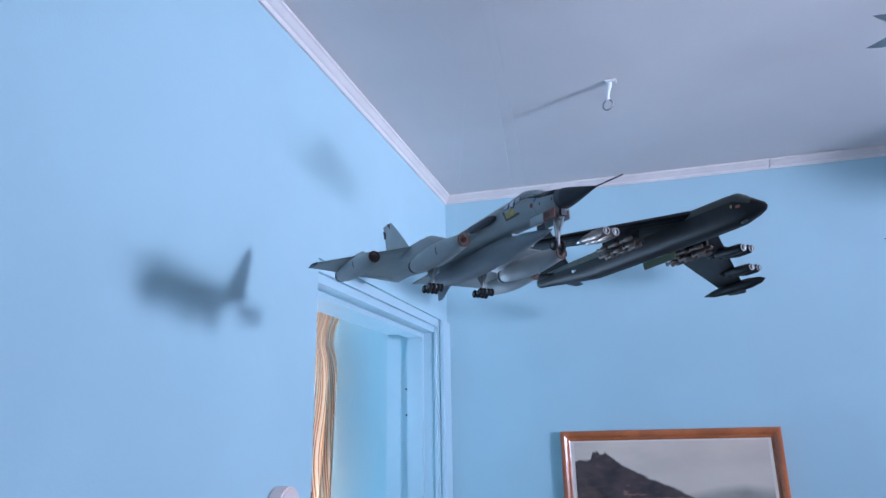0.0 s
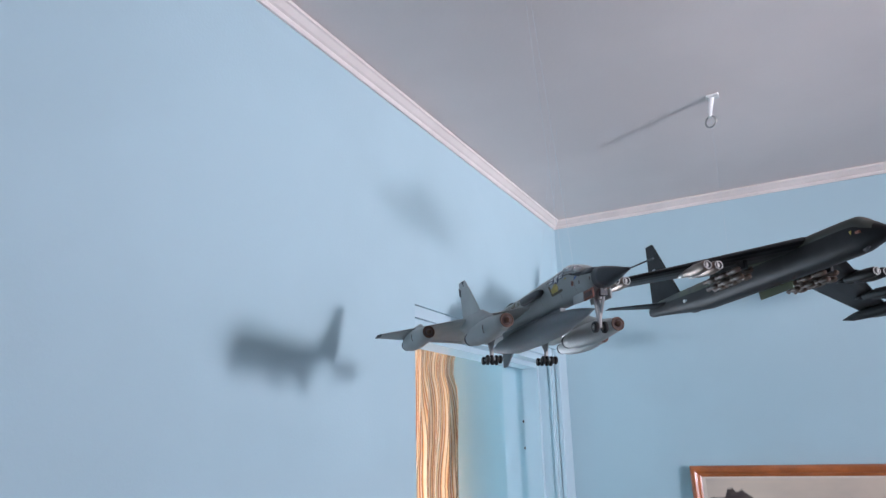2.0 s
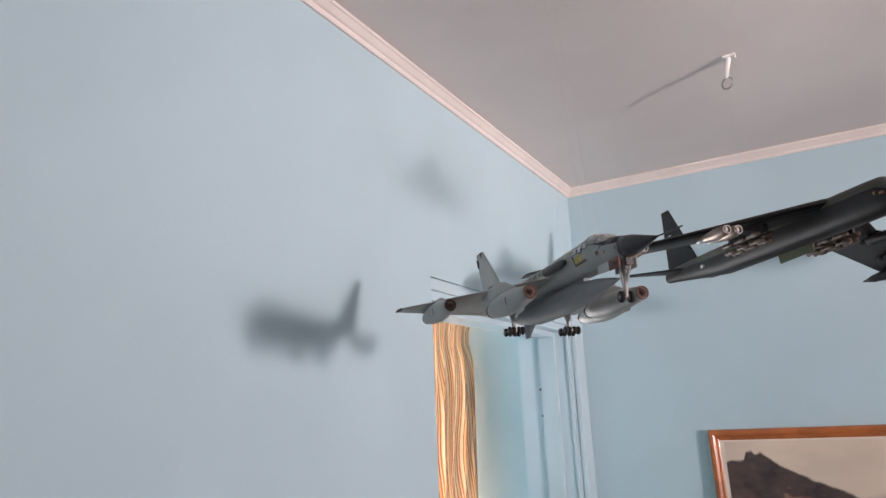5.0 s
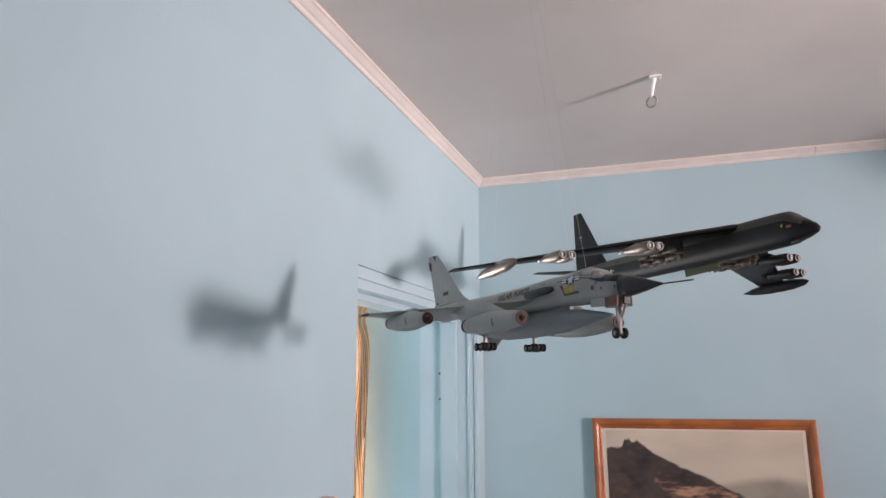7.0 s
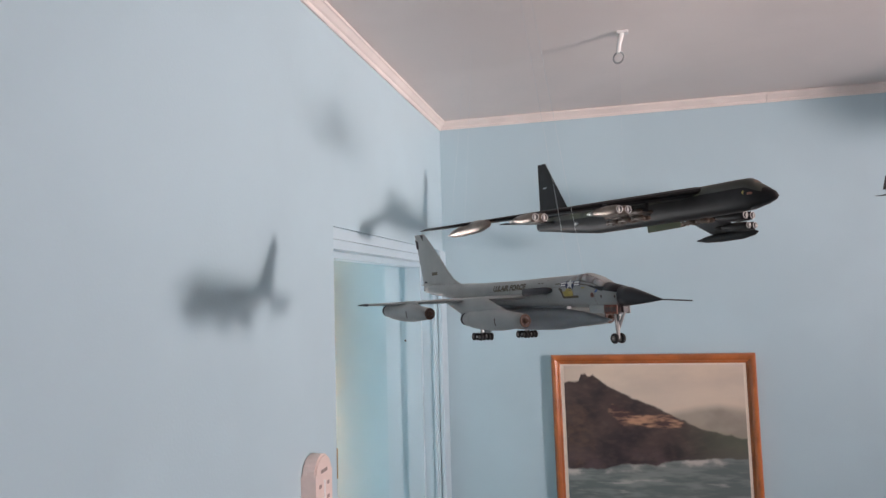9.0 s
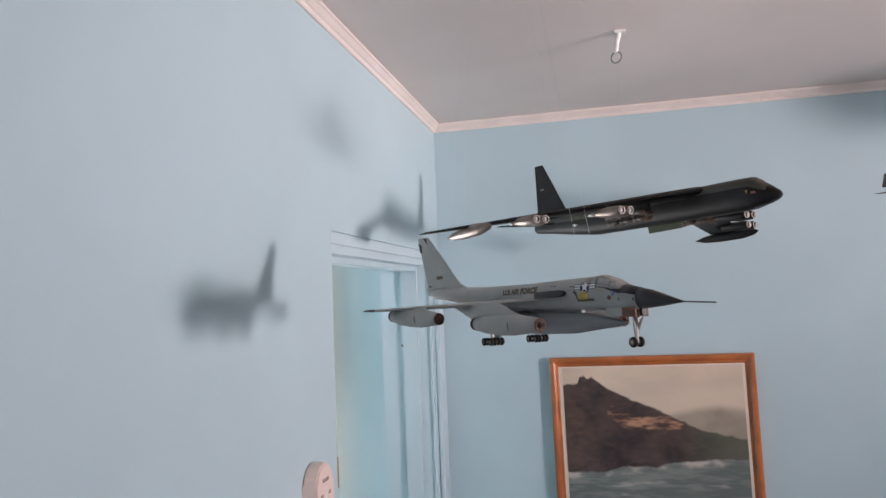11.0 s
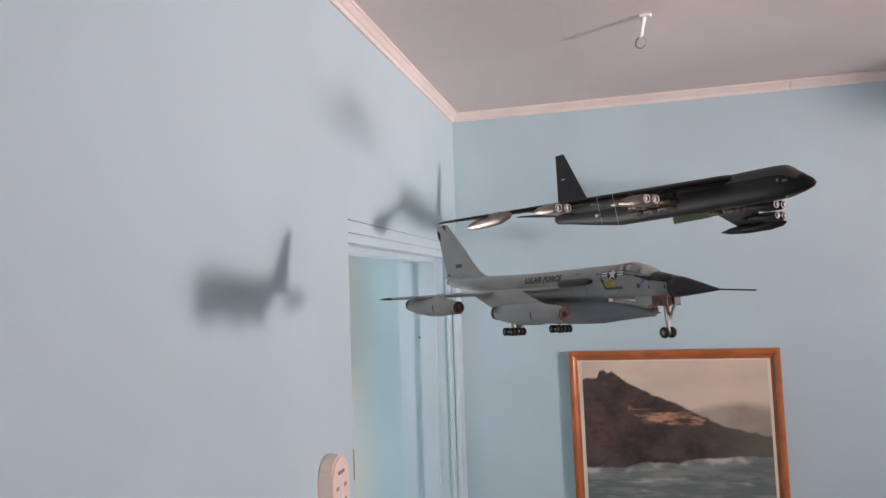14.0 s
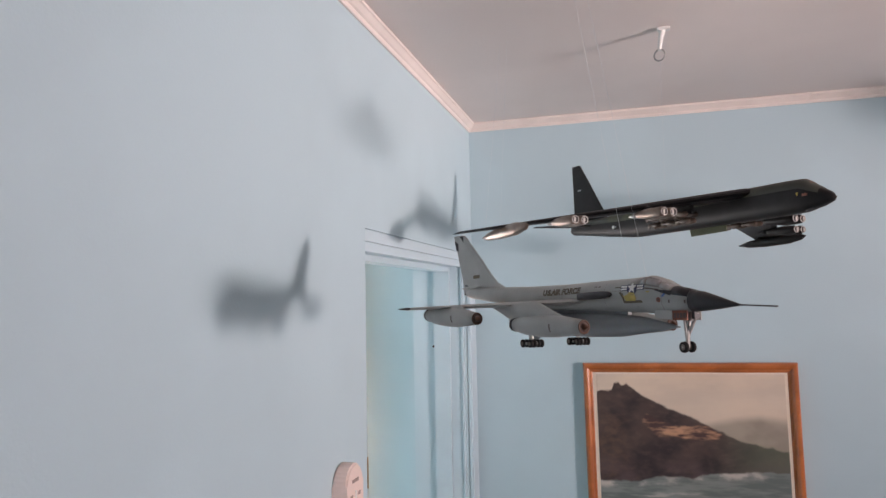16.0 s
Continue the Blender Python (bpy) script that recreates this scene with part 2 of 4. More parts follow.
def loft_z(rows, n=16):
    """A round upright form of (x, z, radius) rows."""
    bm = loft([(z, 0, -x, r, r) for x, z, r in rows], n)
    bmesh.ops.transform(bm, matrix=Matrix.Rotation(radians(-90), 4, "Y"), verts=bm.verts)
    return bm


def structure(name, bm, mat, label=""):
    return tagged(part(name, bm, mat), label, "", "", "structure")


# ---- the room ----
ZC = 2.522
FZ = 0.09
XL, YB, XR, YF = -0.30, 2.0, 3.25, -1.6
DY0, DY1, DZ = 1.215, 1.945, 2.151
structure("floor", box(-2.2, XR + 0.15, YF - 0.15, 2.6, FZ - 0.1, FZ), FLOOR, "brown carpeted floor")
structure("ceiling", box(-2.2, XR + 0.15, YF - 0.15, 2.6, ZC, ZC + 0.1), CEIL, "pinkish white painted ceiling")
structure("wall_west", merge(box(XL - 0.14, XL, YF, DY0, 0, ZC), box(XL - 0.14, XL, DY0, DY1, DZ, ZC), box(XL - 0.14, XL, DY1, YB, 0, ZC)), WALL, "light blue painted wall with a doorway")
structure("wall_north", merge(box(XL - 0.14, XR + 0.15, YB, YB + 0.12, 0, ZC)), WALL, "light blue painted wall behind the picture")
WY0, WY1, WZ0, WZ1 = -0.35, 0.35, 1.45, 2.30
structure("wall_east", merge(box(XR, XR + 0.15, YF, WY0, 0, ZC), box(XR, XR + 0.15, WY1, YB, 0, ZC), box(XR, XR + 0.15, WY0, WY1, 0, WZ0), box(XR, XR + 0.15, WY0, WY1, WZ1, ZC)), WALL, "light blue painted wall with the window")
structure("wall_south", box(XL - 0.14, XR + 0.15, YF - 0.15, YF, 0, ZC), WALL, "light blue painted wall")

# next room
NX, NY = -2.1, 2.30
CX0, CX1, CZ0, CZ1 = -1.75, -0.80, 1.0, 2.20
# slot added over the window: the glowing card gives the white above the curtain
TX1, TZ0, TZ1 = -0.765, 2.272, 2.40
structure("wall_next_room_north", merge(box(NX, CX0, NY, NY + 0.12, 0, ZC), box(CX1, XL - 0.14, NY, NY + 0.12, 0, TZ0), box(TX1, XL - 0.14, NY, NY + 0.12, TZ0, ZC), box(CX0, CX1, NY, NY + 0.12, 0, CZ0), box(CX0, CX1, NY, NY + 0.12, CZ1, TZ0), box(CX0, TX1, NY, NY + 0.12, TZ1, ZC)), WALL, "light blue wall of the next room")
structure("wall_next_room_west", box(NX - 0.1, NX, YF, NY + 0.12, 0, ZC), WALL, "light blue wall of the next room")
structure("wall_next_room_south", box(NX, XL - 0.14, 0.0, 0.1, 0, ZC), WALL, "light blue wall of the next room")
structure("backdrop", box(CX0 - 1.2, CX1 + 1.0, 3.2, 3.21, 0.2, 3.6), SKYCARD, "bright white sky outside")


def cornice(name, p, q, n):
    """A small stepped ceiling moulding from p to q; n points into the room."""
    prof = ((0, 0), (0.004, 0), (0.006, 0.004), (0.006, 0.007), (0.010, 0.009), (0.015, 0.014), (0.017, 0.016), (0.020, 0.017), (0.020, 0.022), (0, 0.022))
    bm = bmesh.new()
    p, q, n = Vector(p), Vector(q), Vector(n)
    a = [bm.verts.new(p + n * u + Vector((0, 0, v))) for u, v in prof]
    b = [bm.verts.new(q + n * u + Vector((0, 0, v))) for u, v in prof]
    for i in range(len(prof)):
        bm.faces.new((a[i], a[(i + 1) % len(prof)], b[(i + 1) % len(prof)], b[i]))
    bm.faces.new(a)
    bm.faces.new(b[::-1])
    return structure(name, bm, CORNICE, "cream painted ceiling moulding")


cornice("trim_1", (XL, YF, 2.4985), (XL, YB, 2.4985), (1, 0, 0))
cornice("trim_2", (XL + 0.0005, YB, 2.499), (0.570, YB, 2.499), (0, -1, 0))
cornice("trim_3", (0.5713, YB, 2.499), (XR, YB, 2.499), (0, -1, 0))

# the doorway's lining
JX = XL - 0.14
door = thing("door_1", Matrix(), "light blue painted timber doorway lining, door removed", "doorway")
tagged(door, kind="structure")
part("jamb", box(JX - 0.01, XL - 0.002, DY1 - 0.02, DY1 - 0.0005, FZ, DZ - 0.003), TRIM, door)
part("head", merge(box(JX - 0.01, XL - 0.006, DY0, DY1 - 0.0195, DZ - 0.020, DZ + 0.001), box(JX - 0.009, XL - 0.014, DY0, DY1 - 0.0195, DZ - 0.036, DZ - 0.0195)), TRIM, door)
part("stop", merge(box(JX + 0.052, XL - 0.045, DY1 - 0.032, DY1 - 0.0195, FZ, DZ - 0.0355), box(JX + 0.053, XL - 0.046, DY0, DY1 - 0.0315, DZ - 0.048, DZ - 0.0355)), TRIM, door)
part("bead", box(XL - 0.016, XL - 0.0085, DY1 - 0.0245, DY1 - 0.0190, FZ, DZ - 0.0355, 0.0015), TRIM, door)
part("casing", box(XL - 0.001, XL + 0.012, DY1 - 0.018, YB - 0.0213, FZ, DZ - 0.004, 0.003), TRIM, door)
part("corner_bead", box(XL - 0.001, XL + 0.008, YB - 0.021, YB + 0.001, FZ, DZ - 0.004, 0.002), TRIM, door)
plate = part("hinge_plate", box(XL - 0.104, XL - 0.074, DY1 - 0.0212, DY1 - 0.0195, 1.886, 1.986, 0.0004), TRIM, door, "painted-over hinge plate")
# dark raised discs give the shade of three empty screw holes
for dx, z in ((0.010, 1.969), (0.021, 1.935), (0.011, 1.902)):
    part("screw", loft_y(XL - 0.104 + dx, DY1 - 0.0215, z, ((-0.0012, 0.0032), (0.0012, 0.0034)), 12), INK, plate, "dark disc standing for a shaded screw hole")
part("latch_plate", box(XL - 0.03, XL + 0.0015, DY0 - 0.001, DY0 + 0.0012, 1.725, 1.775, 0.0003), BRASS, door, "worn brass latch plate")

# ---- picture ----
pic = thing("picture", pose(0.2545, 1.998, 1.6467, 0, -0.50, 0), "framed seaside print in an orange pine frame on the wall", "picture")
W2, H2 = 0.2560, 0.21


def moulding(p, q, inward):
    """A rounded frame length from corner p to corner q with mitred ends; inward points to the picture's middle."""
    bm = bmesh.new()
    prof = ((0.0, -0.001), (0.0, -0.014), (0.002, -0.0185), (0.006, -0.0215), (0.011, -0.0215), (0.016, -0.0185), (0.0185, -0.0145), (0.021, -0.0145), (0.024, -0.0125), (0.024, -0.001))
    p, q, inward = Vector(p), Vector(q), Vector(inward)
    along = (q - p).normalized()
    rings = [[bm.verts.new(e + (inward + sgn * along) * u + Vector((0, d, 0))) for u, d in prof] for e, sgn in ((p, 1), (q, -1))]
    n = len(prof)
    for i in range(n):
        bm.faces.new((rings[0][i], rings[0][(i + 1) % n], rings[1][(i + 1) % n], rings[1][i]))
    bm.faces.new(rings[0])
    bm.faces.new(rings[1][::-1])
    return bm


for nm, p, q, inward in (("frame_top", (-W2, 0, H2), (W2, 0, H2), (0, 0, -1)), ("frame_bottom", (-W2, 0, -H2), (W2, 0, -H2), (0, 0, 1)),
                         ("frame_side", (-W2, 0, -H2), (-W2, 0, H2), (1, 0, 0)), ("frame_side", (W2, 0, -H2), (W2, 0, H2), (-1, 0, 0))):
    part(nm, moulding(p, q, inward), WOOD, pic)
part("mount", box(-W2 + 0.02, W2 - 0.02, -0.012, -0.002, -H2 + 0.02, H2 - 0.02), CREAM, pic, "cream mount")
PX, PZ, PW = -W2 + 0.033, H2 - 0.028, 2 * W2 - 0.064
PH = 2 * H2 - 0.058


def print_material():
    """A faded colour print of a dark headland over a grey-green sea, soft-edged like the paper."""
    m = bpy.data.materials.new("faded landscape print")
    m.use_nodes = True
    n, l = m.node_tree.nodes, m.node_tree.links
    b = n["Principled BSDF"]
    b.inputs["Roughness"].default_value = 0.45
    co = n.new("ShaderNodeTexCoord")
    sep = n.new("ShaderNodeSeparateXYZ")
    l.new(co.outputs["Object"], sep.inputs[0])

    def calc(op, a, c, third=None):
        q = n.new("ShaderNodeMath")
        q.operation = op
        for k, v in enumerate((a, c) if third is None else (a, c, third)):
            if isinstance(v, (int, float)):
                q.inputs[k].default_value = v
            else:
                l.new(v, q.inputs[k])
        return q.outputs[0]

    u = calc("DIVIDE", calc("SUBTRACT", sep.outputs["X"], PX), PW)
    v = calc("DIVIDE", calc("SUBTRACT", PZ, sep.outputs["Z"]), PW)

    def grain(scale, detail, stretch=(1, 1, 1), turn=0.0):
        mp = n.new("ShaderNodeMapping")
        mp.inputs["Scale"].default_value = stretch
        mp.inputs["Rotation"].default_value = (0, turn, 0)
        l.new(co.outputs["Object"], mp.inputs["Vector"])
        t = n.new("ShaderNodeTexNoise")
        t.inputs["Scale"].default_value = scale
        t.inputs["Detail"].default_value = detail
        l.new(mp.outputs["Vector"], t.inputs["Vector"])
        return t.outputs["Fac"]

    def line(stops):
        r = n.new("ShaderNodeValToRGB")
        e = r.color_ramp.elements
        e[0].position, e[0].color = stops[0][0], (stops[0][1],) * 3 + (1,)
        e[1].position, e[1].color = stops[-1][0], (stops[-1][1],) * 3 + (1,)
        for p, h in stops[1:-1]:
            e.new(p).color = (h, h, h, 1)
        l.new(u, r.inputs[0])
        return r.outputs[0]

    def ease(value, lo, hi):
        r = n.new("ShaderNodeMapRange")
        r.interpolation_type = "SMOOTHSTEP"
        l.new(value, r.inputs["Value"])
        r.inputs["From Min"].default_value, r.inputs["From Max"].default_value = lo, hi
        return r.outputs["Result"]

    def blend(fac, a, c):
        q = n.new("ShaderNodeMix")
        q.data_type = "RGBA"
        l.new(fac, q.inputs["Factor"])
        for k, x in (("A", a), ("B", c)):
            if isinstance(x, tuple):
                q.inputs[k].default_value = (*x, 1)
            else:
                l.new(x, q.inputs[k])
        return q.outputs["Result"]

    cloud, blot, fine = grain(9, 4, (0.6, 1, 1.3)), grain(16, 6, (0.8, 1, 1.2), 0.5), grain(60, 6, (0.7, 1, 1.2), 0.35)
    rag = calc("MULTIPLY_ADD", calc("SUBTRACT", grain(45, 6), 0.5), 0.035, v)

    def below(stops, soft, at=None):
        return ease(calc("SUBTRACT", at or rag, line(stops)), -soft, soft)

    col = blend(ease(cloud, 0.3, 0.7), (0.57, 0.48, 0.39), (0.72, 0.60, 0.47))
    col = blend(calc("MULTIPLY", ease(v, 0.0, 0.22), 0.45), col, (0.66, 0.57, 0.46))
    hill = blend(ease(blot, 0.35, 0.65), (0.30, 0.265, 0.215), (0.38, 0.335, 0.27))
    col = blend(below([(0.0, 0.5), (0.42, 0.37), (0.59, 0.285), (0.74, 0.25), (0.86, 0.235), (1.0, 0.255)], 0.030, v), col, hill)
    head = blend(ease(blot, 0.32, 0.68), (0.030, 0.023, 0.027), (0.085, 0.060, 0.052))
    head = blend(calc("MULTIPLY", ease(fine, 0.46, 0.75), 0.35), head, (0.15, 0.105, 0.08))
    left = calc("MULTIPLY", calc("SUBTRACT", 1.0, ease(u, 0.10, 0.2)), ease(rag, 0.2, 0.27))
    head = blend(calc("MULTIPLY", left, calc("MULTIPLY", ease(fine, 0.34, 0.66), 0.6)), head, (0.13, 0.08, 0.055))
    head = blend(calc("MULTIPLY", ease(u, 0.55, 1.0), 0.75), head, (0.125, 0.14, 0.10))
    head = blend(calc("MULTIPLY", ease(v, 0.42, 0.58), calc("MULTIPLY", ease(blot, 0.4, 0.6), 0.4)), head, (0.105, 0.075, 0.085))
    col = blend(below([(0.0, 0.11), (0.084, 0.104), (0.098, 0.060), (0.125, 0.056), (0.136, 0.078), (0.15, 0.082), (0.168, 0.070), (0.223, 0.114), (0.331, 0.169), (0.428, 0.223), (0.5, 0.247), (0.572, 0.283), (0.67, 0.331), (0.74, 0.367), (0.825, 0.392), (1.0, 0.43)], 0.008, calc("ADD", rag, 0.012)), col, head)
    cliff = blend(ease(grain(50, 5, (0.5, 1, 1.7), -0.25), 0.40, 0.68), (0.07, 0.042, 0.040), (0.50, 0.29, 0.18))
    top = below([(0.24, 0.26), (0.27, 0.232), (0.36, 0.265), (0.41, 0.295), (0.50, 0.287), (0.61, 0.292), (0.68, 0.34)], 0.010)
    low = below([(0.24, 0.27), (0.33, 0.345), (0.40, 0.348), (0.5, 0.362), (0.62, 0.365), (0.68, 0.345)], 0.014)
    edge = calc("MULTIPLY", ease(u, 0.235, 0.265), calc("SUBTRACT", 1.0, ease(u, 0.65, 0.69)))
    col = blend(calc("MULTIPLY", calc("MULTIPLY", top, calc("SUBTRACT", 1.0, low)), edge), col, cliff)
    shore = [(0.0, 0.605), (0.2, 0.60), (0.3, 0.578), (0.5, 0.575), (0.58, 0.553), (0.7, 0.542), (1.0, 0.524)]
    wave = grain(40, 5, (0.35, 1, 1.8))
    sea = blend(ease(wave, 0.36, 0.64), (0.125, 0.155, 0.150), (0.215, 0.245, 0.230))
    col = blend(below(shore, 0.007), col, sea)
    gap = calc("SUBTRACT", rag, line(shore))
    strip = calc("MULTIPLY", ease(gap, -0.012, 0.008), calc("SUBTRACT", 1.0, ease(gap, 0.012, 0.045)))
    col = blend(calc("MULTIPLY", strip, ease(grain(28, 4, (0.5, 1, 1)), 0.42, 0.58)), col, (0.50, 0.47, 0.43))
    swell = calc("MULTIPLY", ease(gap, 0.07, 0.1), ease(grain(34, 5, (0.25, 1, 2.2)), 0.56, 0.66))
    col = blend(calc("MULTIPLY", swell, 0.7), col, (0.46, 0.44, 0.41))
    l.new(col, b.inputs["Base Color"])
    return m


part("print", box(PX, PX + PW, -0.0128, -0.0121, PZ - PH, PZ), print_material(), pic, "faded print of a dark headland and sea")


# ---- the grey delta-winged bomber model ----
def delta_bomber():
    t = thing("model_aeroplane", pose(0.0517, 0.8047, 1.9888, -0.47, -1.57, -47.06) @ Matrix.Scale(1.022, 4), "silver grey delta-winged jet bomber model with black nose, hung on threads", "model aeroplane", "hanging model aeroplanes")
    fus = [(-0.154, 0, 0.050, 0.002, 0.003), (-0.140, 0, 0.0495, 0.005, 0.0055), (-0.09, 0, 0.046, 0.0075, 0.008), (-0.03, 0, 0.041, 0.009, 0.0105), (0.03, 0, 0.039, 0.0105, 0.0115), (0.08, 0, 0.0385, 0.0115, 0.0125),
           (0.11, 0, 0.038, 0.0115, 0.0130), (0.128, 0, 0.0376, 0.0112, 0.0140), (0.140, 0, 0.0358, 0.0104, 0.0123), (0.150, 0, 0.0332, 0.0093, 0.0095), (0.164, 0, 0.0318, 0.0078, 0.0076)]
    part("fuselage", loft(fus, 32, 2.3), SILVER, t, smooth=True)

    def hood(x):
        """The canopy's section at x."""
        for a, b in zip(fus, fus[1:]):
            if a[0] <= x <= b[0]:
                f = (x - a[0]) / (b[0] - a[0])
                cz, w, h = [a[i] + (b[i] - a[i]) * f for i in (2, 3, 4)]
        e = 0.55 if x in (0.106, 0.154) else 1.0
        return x, 0, cz + 0.51 * h, 0.90 * w * e, 0.475 * h * (0.6 + 0.4 * e)

    hatch = part("canopy", loft([hood(x) for x in (0.106, 0.112, 0.120, 0.128, 0.136, 0.143, 0.150, 0.154)], 28, 2.2), CANOPYFRAME, t, "brownish cockpit canopy", True)
    for xs in ((0.1225, 0.125, 0.1272), (0.1286, 0.133, 0.137, 0.1400), (0.1412, 0.145, 0.1490)):
        for a0, a1 in ((118, 176), (4, 62)):
            part("canopy_window", shell([hood(x) for x in xs], a0, a1, 8, 2.2, 0.0002), CANOPY, hatch, "pale smoky canopy window", True)
    part("canopy_arch", shell([hood(x) for x in (0.1275, 0.1284)], 0, 180, 16, 2.2, 0.0002), PANEL, hatch, "dark canopy arch", True)
    part("nose_cone", loft([(0.1642, 0, 0.0318, 0.0078, 0.0076), (0.172, 0, 0.0313, 0.0069, 0.0067), (0.185, 0, 0.0298, 0.0042, 0.0041), (0.196, 0, 0.0286, 0.0016, 0.0016), (0.2005, 0, 0.0281, 0.0007, 0.0007)], 28, 2.3), BLACK, t, "matt black pointed nose", True)
    part("nose_probe", rod((0.200, 0, 0.0281), (0.227, 0, 0.0265), 0.0005), BLACK, t)
    for s in (-1, 1):
        part("wing", wing((0.066, -0.118, s * 0.008, 0.0350, 0.0055), (-0.068, -0.087, s * 0.1115, 0.0330, 0.0024), 4), SILVER, t)
    part("tail_fin", fin_blade(), SILVER, t)
    part("belly_pod", loft([(0.150, 0, 0.0138, 0.0004, 0.0004), (0.142, 0, 0.0142, 0.002, 0.002), (0.12, 0, 0.0150, 0.0055, 0.0056), (0.09, 0, 0.0152, 0.0088, 0.0092), (0.05, 0, 0.0155, 0.0100, 0.0102), (0.0, 0, 0.0165, 0.0095, 0.0097), (-0.04, 0, 0.0185, 0.006, 0.006), (-0.07, 0, 0.020, 0.0008, 0.0008)]), PODGREY, t, "grey streamlined belly pod", True)
    part("pod_pylon", box(-0.03, 0.10, -0.002, 0.002, 0.022, 0.032), PODGREY, t)
    part("pod_fin", slab([(-0.008, 0.010), (-0.028, -0.001), (-0.036, -0.001), (-0.038, 0.013)], "y", 0, 0.001), PODGREY, t)
    for s in (-1, 1):
        nacelle(t, s * 0.0818, 0.0060, -0.0865, 0.0228, 0.0268, 0.0090)
        nacelle(t, s * 0.045, 0.0995, 0.0066, 0.0150, 0.0168, 0.0093)
        part("pylon", fairing([(0.088, 0.0185), (0.044, 0.0350), (-0.035, 0.0350), (0.008, 0.0185)], s * 0.045, 0.0095), SILVER, t, smooth=True)
        part("pylon", fairing([(-0.004, 0.0270), (-0.022, 0.0352), (-0.084, 0.0345), (-0.080, 0.0290)], s * 0.0818, 0.0065), SILVER, t, smooth=True)
        part("root_strip", loft([(0.094, s * 0.0130, 0.0394, 0.0010, 0.0010), (0.0915, s * 0.0133, 0.0394, 0.0020, 0.0022), (0.086, s * 0.0136, 0.0393, 0.0026, 0.0029), (0.0590, s * 0.0152, 0.0388, 0.0028, 0.0031), (0.0585, s * 0.0152, 0.0388, 0.0024, 0.0027)], 16, 3.0), DARK, t, "dark grey strip at the wing root", True)
        # main undercarriage
        part("main_strut", merge(rod((0.004, s * 0.0255, 0.032), (0.004, s * 0.0255, 0.001), 0.0018), rod((-0.014, s * 0.0255, 0.031), (0.003, s * 0.0255, 0.008), 0.0012), rod((0.018, s * 0.0255, 0.031), (0.005, s * 0.0255, 0.009), 0.0012), rod((0.004, s * 0.0255 - 0.007, 0.031), (0.004, s * 0.0255, 0.009), 0.0010), rod((0.004, s * 0.0255 + 0.007, 0.031), (0.004, s * 0.0255, 0.009), 0.0010), rod((0.004, s * 0.0255 - 0.0065, 0), (0.004, s * 0.0255 + 0.0065, 0), 0.0010), rod((-0.002, s * 0.0255, 0.0005), (0.011, s * 0.0255, 0.0005), 0.0012)), STEEL, t, "bright steel main undercarriage leg")
        for dx in (-0.0012, 0.0098):
            for dy in (-0.0058, -0.0022, 0.0022, 0.0058):
                wheel("wheel", dx, s * 0.0255 + dy, 0, 0.0036, 0.0012, t)
    part("nose_strut", merge(rod((0.157, 0, 0.026), (0.1555, 0, 0.0), 0.0016), rod((0.166, 0.001, 0.026), (0.156, 0.001, 0.008), 0.0011), rod((0.1565, -0.0035, 0.026), (0.1558, -0.001, 0.006), 0.0009), rod((0.1565, 0.0035, 0.026), (0.1558, 0.001, 0.006), 0.0009), rod((0.160, 0, 0.026), (0.160, 0, 0.018), 0.002), rod((0.1555, -0.005, 0), (0.1555, 0.005, 0), 0.0007)), STEEL, t, "bright steel nose undercarriage leg")
    for s in (-1, 1):
        wheel("nose_wheel", 0.1555, s * 0.0034, 0, 0.0040, 0.0014, t)
        part("gear_door", slab([(0.133, 0.0262), (0.1492, 0.0258), (0.1492, 0.0192), (0.133, 0.0203)], "y", s * 0.0066, 0.0008), SILVER, t)
        part("gear_door", slab([(0.1496, 0.0255), (0.1630, 0.0255), (0.1630, 0.0186), (0.1496, 0.0189)], "y", s * 0.0065, 0.0008), RED if s < 0 else SILVER, t, "red lettered nose gear door" if s < 0 else "")
        if s < 0:
            for k in range(4):
                part("number_bar", box(0.1510 + 0.0029 * k, 0.1530 + 0.0029 * k, -0.0072, -0.0068, 0.0203, 0.0237), INK, t, "dark worn number bar")
    for s in (-1, 1):
        part("wing_tip", wing((-0.066, -0.0875, s * 0.1105, 0.0330, 0.0027), (-0.072, -0.0885, s * 0.1135, 0.0330, 0.0016)), DARK, t, "dark grey wing tip")
        part("elevon_line", box(-0.1045, -0.0980, s * 0.052 - 0.030, s * 0.052 + 0.030, 0.0336, 0.0348), SILVER, t)
    part("anti_glare_panel", shell([r for r in fus if r[0] > 0.149], 20, 160, thick=0.0003), BLACK, t, "black anti-glare panel ahead of the canopy", True)
    part("gear_door", slab([(0.163, 0.0265), (0.1655, 0.0265), (0.1655, 0.0195), (0.163, 0.0195)], "y", 0, 0.005), DARK, t)
    markings(t, fus)
    return t


